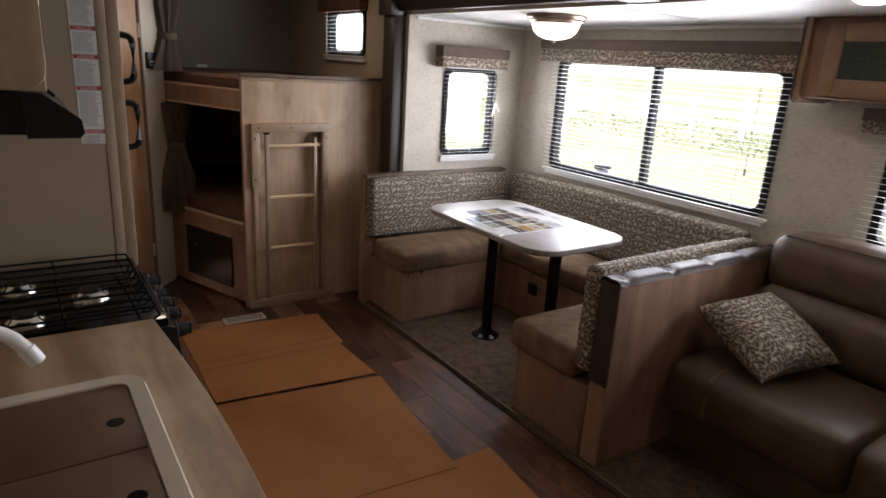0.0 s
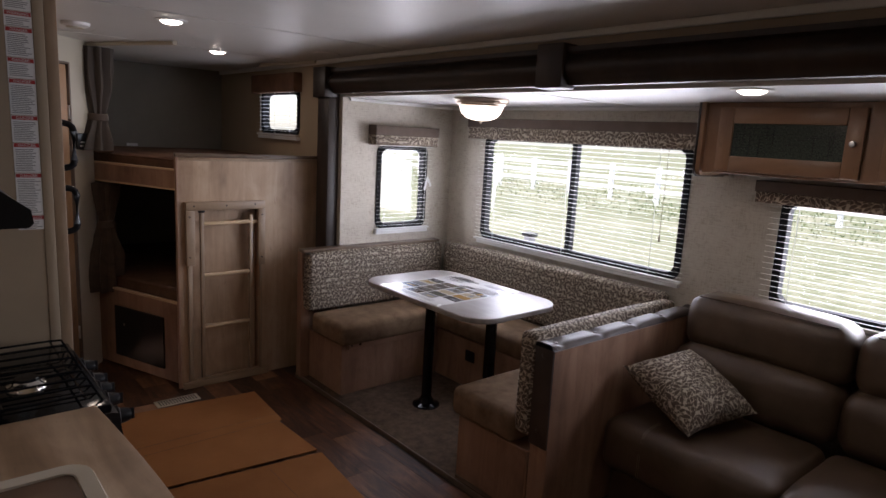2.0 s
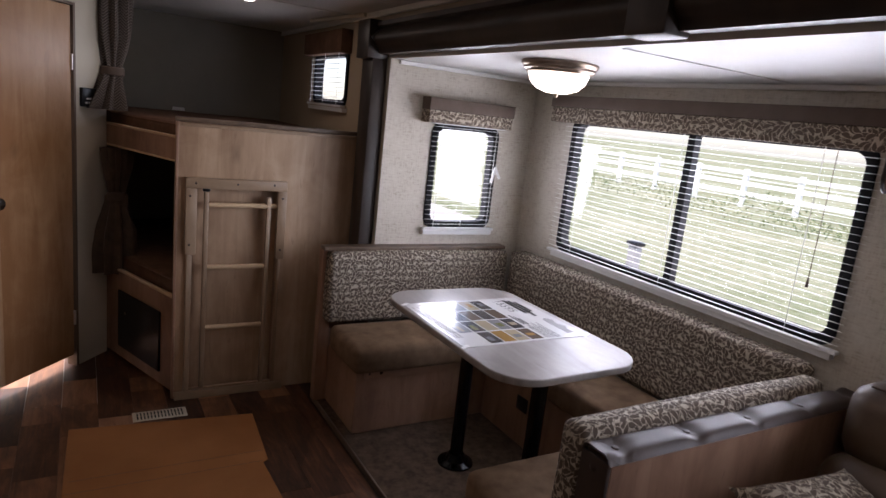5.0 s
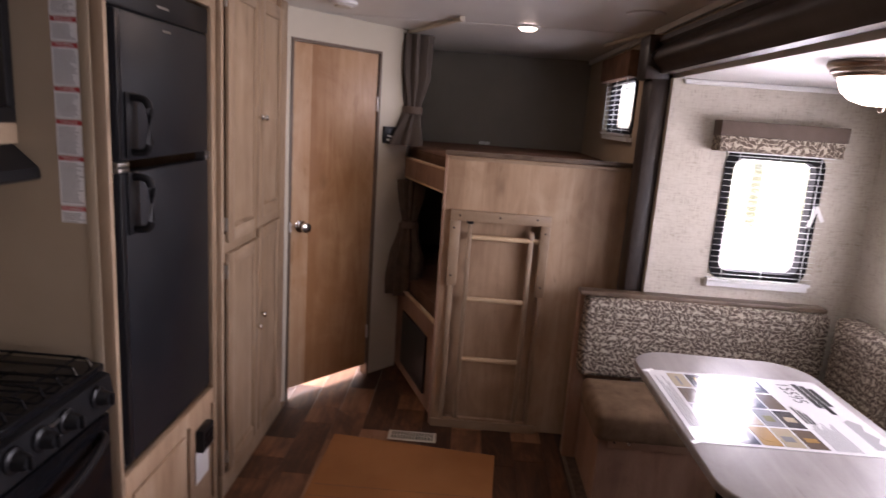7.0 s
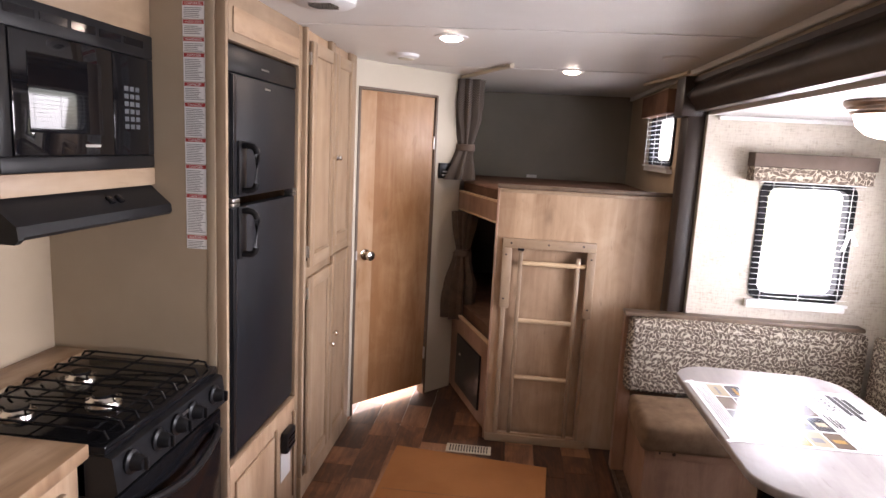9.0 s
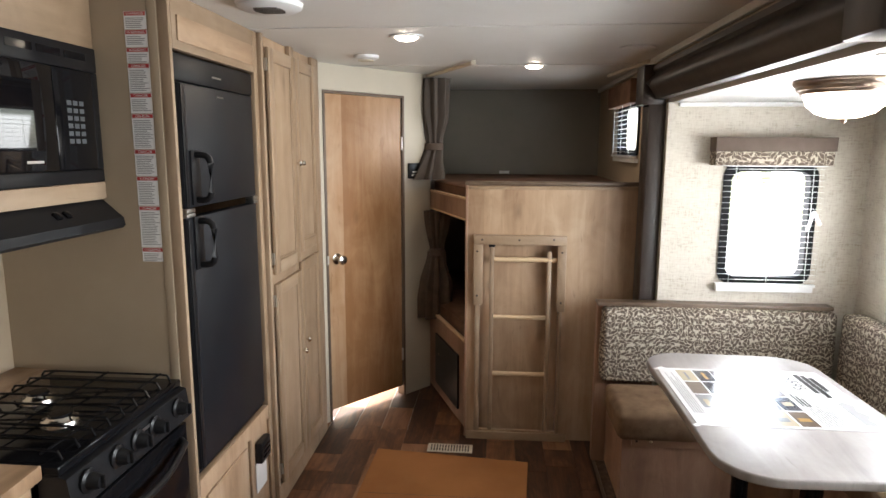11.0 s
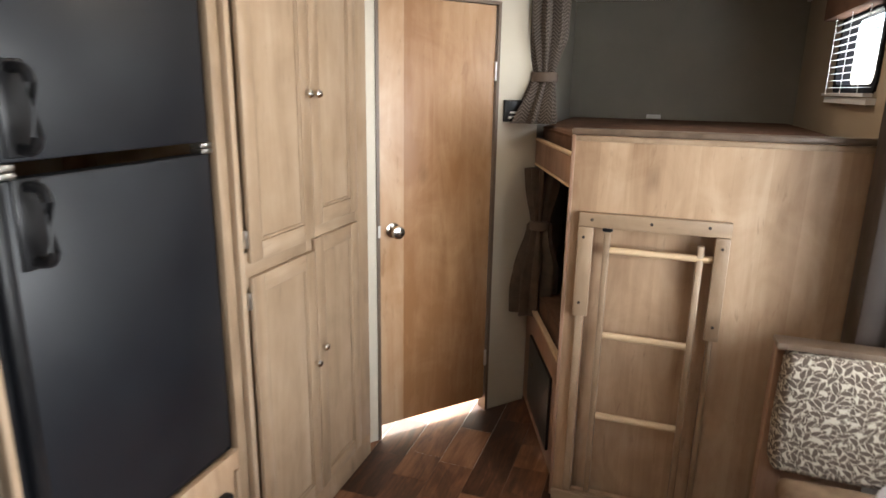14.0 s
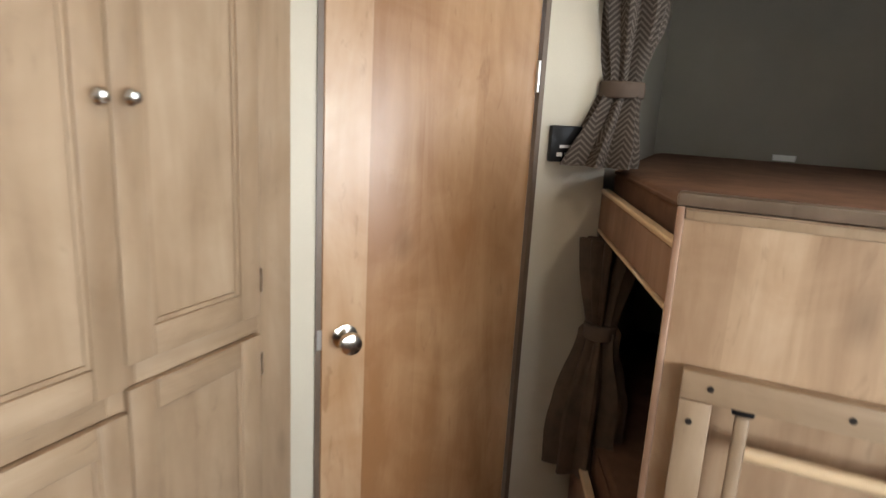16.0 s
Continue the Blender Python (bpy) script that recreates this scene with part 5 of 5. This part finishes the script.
part("side_rim", B().prism([(0.20, 1.346), (0.296, 1.346), (0.306, 1.356), (0.302, 1.386), (0.234, 1.4395), (0.20, 1.4395)], 1.684, 1.6995, m=Matrix(((1, 0, 0, 0), (0, 0, 1, 0), (0, 1, 0, 0), (0, 0, 0, 1)))), SATIN, hd)
for yy in (2.055, 2.095):
    part("switch", B().box(-0.012, -0.010, -0.003, 0.012, 0.010, 0.006, 0.002, m=Matrix.Translation((0.266, yy, 1.412)) @ Matrix.Rotation(radians(40), 4, 'Y')), BLACK, hd)

# ---- fridge cabinet and pantry ----
fcab = thing("fridge_cabinet", (0.2, 2.6, 0), "tall wood-print cabinet surround built round the fridge", "cabinet")
part("side_panel", B().box(XL + 0.002, KY, 0, 0.436, KY + 0.02, ZC - 0.001), WALL, fcab, "smooth beige side panel")
part("corner_strip", B().box(0.4365, KY - 0.003, 0, 0.466, KY + 0.02, ZC - 0.001, 0.003), WALL, fcab)
part("corner_bead", B().box(XL + 0.003, KY - 0.012, 0.889, XL + 0.012, KY - 0.0005, 1.35), WALL, fcab)
part("stile", B().box(0.4665, KY, 0, XF, KY + 0.018, ZC - 0.001, 0.003), ALDER_LIGHT, fcab)
part("stile", B().box(0.4745, 2.955, 0, XF, 2.995, ZC - 0.001, 0.003), ALDER_LIGHT, fcab)
part("top_rail", B().box(0.4745, KY + 0.0185, 1.885, XF, 2.9545, ZC - 0.001, 0.002), ALDER_LIGHT, fcab, swap=True)
part("top_inset", B().box(0.501, KY + 0.045, 1.91, 0.506, 2.94, 1.985, 0.002), ALDER, fcab, swap=True)
part("lower_rail", B().box(0.4745, KY + 0.0185, 0.0, XF, 2.9545, 0.508, 0.002), ALDER, fcab)
lp = part("access_panel", B().box(0.501, 2.36, 0.09, 0.511, 2.70, 0.44, 0.004), ALDER, fcab)
for y0, y1 in ((2.72, 2.735), (2.925, 2.94)):
    part("frame_strip", B().box(0.501, y0, 0.06, 0.512, y1, 0.455, 0.003), ALDER_LIGHT, fcab)
det = thing("gas_detector", (XF, 2.82, 0.33), "black gas alarm with a white card on the cabinet face", "detector")
part("housing", B().box(0.501, 2.785, 0.325, 0.532, 2.885, 0.415, 0.008), SATIN, det)
part("card", B().box(0.501, 2.785, 0.195, 0.504, 2.895, 0.322), PAPER, det, "white card")
for i in range(3):
    part("vent_slot", B().box(0.5321, 2.80, 0.345 + i * 0.02, 0.533, 2.87, 0.353 + i * 0.02), BLACK, det)

fg = thing("refrigerator", (0.2, 2.63, 0.52), "black two-door built-in refrigerator", "refrigerator")
part("frame", B().box(0.4490, KY + 0.019, 0.508, 0.4760, KY + 0.046, 1.878, 0.003).box(0.4490, 2.935, 0.508, 0.4760, 2.952, 1.878, 0.003).box(0.4490, KY + 0.0465, 0.508, 0.4740, 2.9345, 0.530, 0.003), SATIN, fg)
part("top_strip", B().box(0.4490, KY + 0.019, 1.795, 0.4880, 2.952, 1.878, 0.006), SATIN, fg)
for z0, z1, nm in ((1.405, 1.792, "freezer_door"), (0.533, 1.375, "fridge_door")):
    fd = part(nm, B().box(0.4490, KY + 0.048, z0, 0.4930, 2.932, z1, 0.006), FRIDGE, fg, "black textured door")
    part("door_edge", B().box(0.4931, KY + 0.050, z0 + 0.004, 0.4970, KY + 0.075, z1 - 0.004, 0.002), SATIN, fd)
    part("edge_cap", B().box(0.4600, KY + 0.044, z0 - 0.014 if z0 > 1 else z1 + 0.001, 0.4980, KY + 0.10, z0 - 0.001 if z0 > 1 else z1 + 0.014, 0.003), HINGE, fd, "pale plastic end cap")
    part("hinge", B().box(0.4600, 2.90, z0 - 0.014 if z0 > 1 else z1 + 0.001, 0.4980, 2.940, z0 - 0.001 if z0 > 1 else z1 + 0.014, 0.003), HINGE, fd, "steel hinge")
    hz = (1.425, 1.575) if z0 > 1 else (1.215, 1.365)
    part("handle", B().tube([(0.4930, 2.425, hz[0] + 0.004), (0.5200, 2.425, hz[0] + 0.003), (0.5340, 2.425, hz[0] + 0.006), (0.5430, 2.425, hz[0] + 0.014), (0.5470, 2.425, hz[0] + 0.028), (0.5480, 2.425, hz[1] - 0.028), (0.5440, 2.425, hz[1] - 0.014), (0.5350, 2.425, hz[1] - 0.006), (0.5200, 2.425, hz[1] - 0.003), (0.4930, 2.425, hz[1] - 0.004)], 0.0105, 12).box(0.4931, 2.397, hz[0] - 0.012, 0.5010, 2.455, hz[1] + 0.012, 0.004), SATIN, fd, "black grab handle")
part("brand_mark", B().box(0.4881, 2.60, 1.826, 0.4890, 2.67, 1.832), HINGE, fg)
part("model_mark", B().box(0.4931, 2.62, 1.762, 0.4938, 2.67, 1.768), HINGE, fg)

fg.location.x -= 0.024
fcab.location.x -= 0.026
det.location.x -= 0.026

pc = thing("pantry_cabinet", (0.3, 3.35, 0), "tall wood-print pantry cabinet with four panelled doors", "cabinet")
part("carcass", B().box(XL + 0.002, 2.996, 0, 0.478, 3.795, ZC - 0.001, 0.002), ALDER, pc)
part("face_frame", B().box(0.4785, 2.996, 0, XF, 3.795, 0.10, 0.002).box(0.4785, 2.996, 0.1005, XF, 3.018, ZC - 0.001, 0.002).box(0.4785, 3.69, 0.1005, XF, 3.795, ZC - 0.001, 0.002), ALDER_LIGHT, pc)
part("centre_stile", B().box(0.4785, 3.340, 0.1005, 0.5005, 3.394, ZC - 0.001, 0.002), ALDER_LIGHT, pc)
part("middle_rail", B().box(0.4785, 3.0185, 0.985, 0.5003, 3.3395, 1.09, 0.002).box(0.4785, 3.3945, 1.02, 0.5003, 3.6895, 1.13, 0.002), ALDER_LIGHT, pc, swap=True)


def paneldoor(y0, y1, z0, z1, ky, kz, side):
    f = 0.055
    d = part("door", B().box(0.5005, y0 + f - 0.006, z0 + f - 0.006, 0.509, y1 - f + 0.006, z1 - f + 0.006), ALDER_LIGHT, pc, "shaker cabinet door")
    for a, c in ((y0, y0 + f), (y1 - f, y1)):
        part("stile", B().box(0.5006, a, z0, 0.518, c, z1, 0.004), ALDER_LIGHT, d)
    for a, c in ((z0, z0 + f), (z1 - f, z1)):
        part("rail", B().box(0.5006, y0 + f + 0.0004, a, 0.5178, y1 - f - 0.0004, c, 0.004), ALDER_LIGHT, d, swap=True)
    part("bead", B().box(0.509, y0 + f, z0 + f, 0.514, y0 + f + 0.010, z1 - f, 0.003).box(0.509, y1 - f - 0.010, z0 + f, 0.514, y1 - f, z1 - f, 0.003).box(0.509, y0 + f + 0.0105, z0 + f, 0.514, y1 - f - 0.0105, z0 + f + 0.010, 0.003), ALDER_LIGHT, d)
    part("knob", B().lathe([(0.001, 0.026), (0.009, 0.025), (0.014, 0.018), (0.013, 0.013), (0.006, 0.009), (0.006, -0.001), (0.001, -0.001)], (0.5185, ky, kz), 20, 'X'), CHROME, d, "polished nickel knob")
    hy = y0 - 0.006 if side < 0 else y1 + 0.006
    for hz in (z0 + 0.07, z1 - 0.07):
        part("hinge", B().box(0.5006, hy - 0.005, hz - 0.025, 0.512, hy + 0.005, hz + 0.025, 0.002), HINGE, d, "small steel hinge")


paneldoor(3.025, 3.3655, 1.060, ZC - 0.05, 3.340, 1.523, -1)
paneldoor(3.3685, 3.680, 1.098, ZC - 0.05, 3.392, 1.523, 1)
paneldoor(3.025, 3.3655, 0.11, 1.018, 3.340, 0.625, -1)
paneldoor(3.3685, 3.680, 0.11, 1.056, 3.392, 0.665, 1)
pc.location.x -= 0.008

# ---- warning labels on the side panel ----
ls = thing("warning_label_strip", (0.40, KY, 1.26), "column of white safety labels with red headings on the panel", "label")
z = 1.985
heights = (0.052, 0.05, 0.045, 0.085, 0.06, 0.105, 0.08, 0.09, 0.128, 0.045)
lx0, lx1 = 0.341, 0.41
for i, h in enumerate(heights):
    w0 = lx0 + 0.0005 * i
    lab = part("sticker", B().box(w0, KY - 0.0012, z - h + 0.002, w0 + 0.068, KY - 0.0002, z, 0, 1), PAPER, ls, smooth=False)
    part("heading_bar", B().box(w0 + 0.002, KY - 0.0020, z - 0.012, w0 + 0.066, KY - 0.0013, z - 0.001), RED, lab, smooth=False)
    cu = bpy.data.curves.new("heading_text", 'FONT')
    cu.body, cu.size, cu.align_x = "DANGER" if h > 0.055 else "WARNING", 0.011, 'CENTER'
    tx = new("heading_text", cu)
    tx.parent = lab
    cu.materials.append(PAPER)
    tx.matrix_basis = Matrix.Translation(Vector((w0 + 0.034, KY - 0.0024, z - 0.0105)) - base_of(ls)) @ Matrix.Rotation(radians(90), 4, 'X')
    zz, r = z - 0.018, random.Random(i)
    tb2 = B()
    while zz > z - h + 0.006:
        tb2.box(w0 + 0.005, KY - 0.0018, zz - 0.0022, w0 + r.uniform(0.045, 0.063), KY - 0.0013, zz)
        zz -= 0.0052
    part("small_print", tb2, GREYTXT, lab, smooth=False)
    z -= h

# ---- floor things ----
def sheet(pts, z0, name, lab):
    bb = B().prism(pts, z0, z0 + 0.005, 0.001, 1)
    return solo(name, bb, CARD, (pts[0][0], pts[0][1], z0), lab, "cardboard", "cardboard sheets", swap=True)


far_sheet = sheet([(0.80, 2.735), (1.575, 2.655), (1.560, 3.05), (1.585, 3.07), (1.615, 3.50), (0.825, 3.578)], 0.0065, "cardboard_sheet", "flattened brown cardboard protecting the floor by the bunks")
mid_sheet = sheet([(0.70, 1.88), (1.495, 1.815), (1.58, 2.62), (0.78, 2.715)], 0.0065, "cardboard_sheet", "flattened brown cardboard with crease lines")
sheet([(0.72, 0.75), (1.58, 0.78), (1.70, 1.865), (1.0, 1.86)], 0.0015, "cardboard_sheet", "flattened brown cardboard lying under the next sheet")
part("crease", B().box(0.83, 3.145, 0.0115, 1.585, 3.147, 0.0120), SINKLID, far_sheet)
part("crease", B().box(0.82, 3.06, 0.0115, 1.56, 3.062, 0.0120), SINKLID, far_sheet)
part("crease", B().box(1.300, 1.85, 0.0115, 1.3015, 2.64, 0.0119), SINKLID, mid_sheet)
fv = thing("floor_vent", (1.2, 3.62, 0.0005), "ivory slotted floor heating register", "floor vent")
part("plate", B().box(1.085, 3.588, -0.002, 1.325, 3.678, 0.004, 0.002), CREAM, fv)
for i in range(14):
    for j in range(2):
        part("slot", B().box(1.103 + i * 0.0152, 3.599 + j * 0.036, 0.0040, 1.110 + i * 0.0152, 3.629 + j * 0.036, 0.0046), SATIN, fv)

# ---- outside ----
structure("ground", B().box(-400, -400, -0.95, 400, 400, -0.9), GRASS, "dry mown grass field")
structure("pavement", B().box(XS + 0.4, -14, -0.93, 9.6, 20, -0.893, 0.01), GRAVEL, "pale gravel pad beside the trailer")
fn = thing("rail_fence", (26.0, 6, -0.9), "white painted rail fence across the field", "fence")
for i in range(30):
    y = -12 + i * 2.5
    part("post", B().box(26.0, y - 0.09, -0.9, 26.18, y + 0.09, 0.75, 0.01), FENCEWHITE, fn)
for z in (-0.40, 0.05, 0.50):
    part("rail", B().box(25.95, -12.2, z, 25.995, 60.8, z + 0.17, 0.008), FENCEWHITE, fn)
rr = random.Random(4)
hb = bmesh.new()
for i in range(11000):
    y = rr.uniform(-25, 70)
    h = 0.5 + 0.35 * noise.noise(Vector((0, y * 0.4, 0)))
    c = Vector((21 + rr.uniform(-0.8, 0.8), y, -0.9 + rr.uniform(0, 1) ** 0.7 * h * 1.6))
    q = Euler((rr.uniform(0, 6), rr.uniform(0, 6), rr.uniform(0, 6))).to_matrix()
    s = rr.uniform(0.03, 0.075)
    hb.faces.new([hb.verts.new(c + q @ Vector(v) * s) for v in ((-1, 0, 0), (0, -0.45, 0.1), (1, 0, 0), (0, 0.45, 0.1))])
solo("hedge", hb, HEDGE, (21, 20, -0.9), "ragged green weeds growing in front of the fence", "hedge", kind="stuff", smooth=False)
mb = thing("utility_post", (6.4, 5.6, -0.9), "small grey utility pedestal standing in the grass", "post")
part("body", B().box(6.34, 5.54, -0.9, 6.46, 5.66, 0.35, 0.02), GREYTXT, mb)
part("cap", B().box(6.32, 5.52, 0.3505, 6.48, 5.68, 0.40, 0.015), SATIN, mb)

# ---- floor planks ----
floor = thing("floor", (0, 0, 0), "rustic dark brown wood-look vinyl plank floor", "floor", kind="structure")
rp = random.Random(11)
shapes = {}
y_lo, y_hi = YB, YE
x = XL
col = 0
W = 0.152
while x < 1.93:
    x1 = min(x + W, 1.934)
    y = y_lo
    while y < 4.6:
        L = rp.choice((0.18, 0.3, 0.46, 0.61, 0.76)) if y > y_lo else (0.2, 0.5, 0.35, 0.62)[col % 4]
        if x < 0.3 and (y > 3.6 or y + L < 0):
            y += L
            continue
        key = (round(x1 - x, 3), L)
        if key not in shapes:
            bb = bmesh.new()
            bmesh.ops.create_cube(bb, size=1.0)
            for v in bb.verts:
                v.co = Vector((v.co.x * (x1 - x - 0.0012), v.co.y * (L - 0.0012), -0.003 + v.co.z * 0.005))
            bb.normal_update()
            boxuv(bb)
            me = bpy.data.meshes.new("plank")
            bb.to_mesh(me)
            bb.free()
            me.materials.append(PLANK)
            shapes[key] = me
        p = new("plank", shapes[key])
        p.parent = floor
        p.location = ((x + x1) / 2, y + L / 2, 0)
        y += L
    x += W
    col += 1
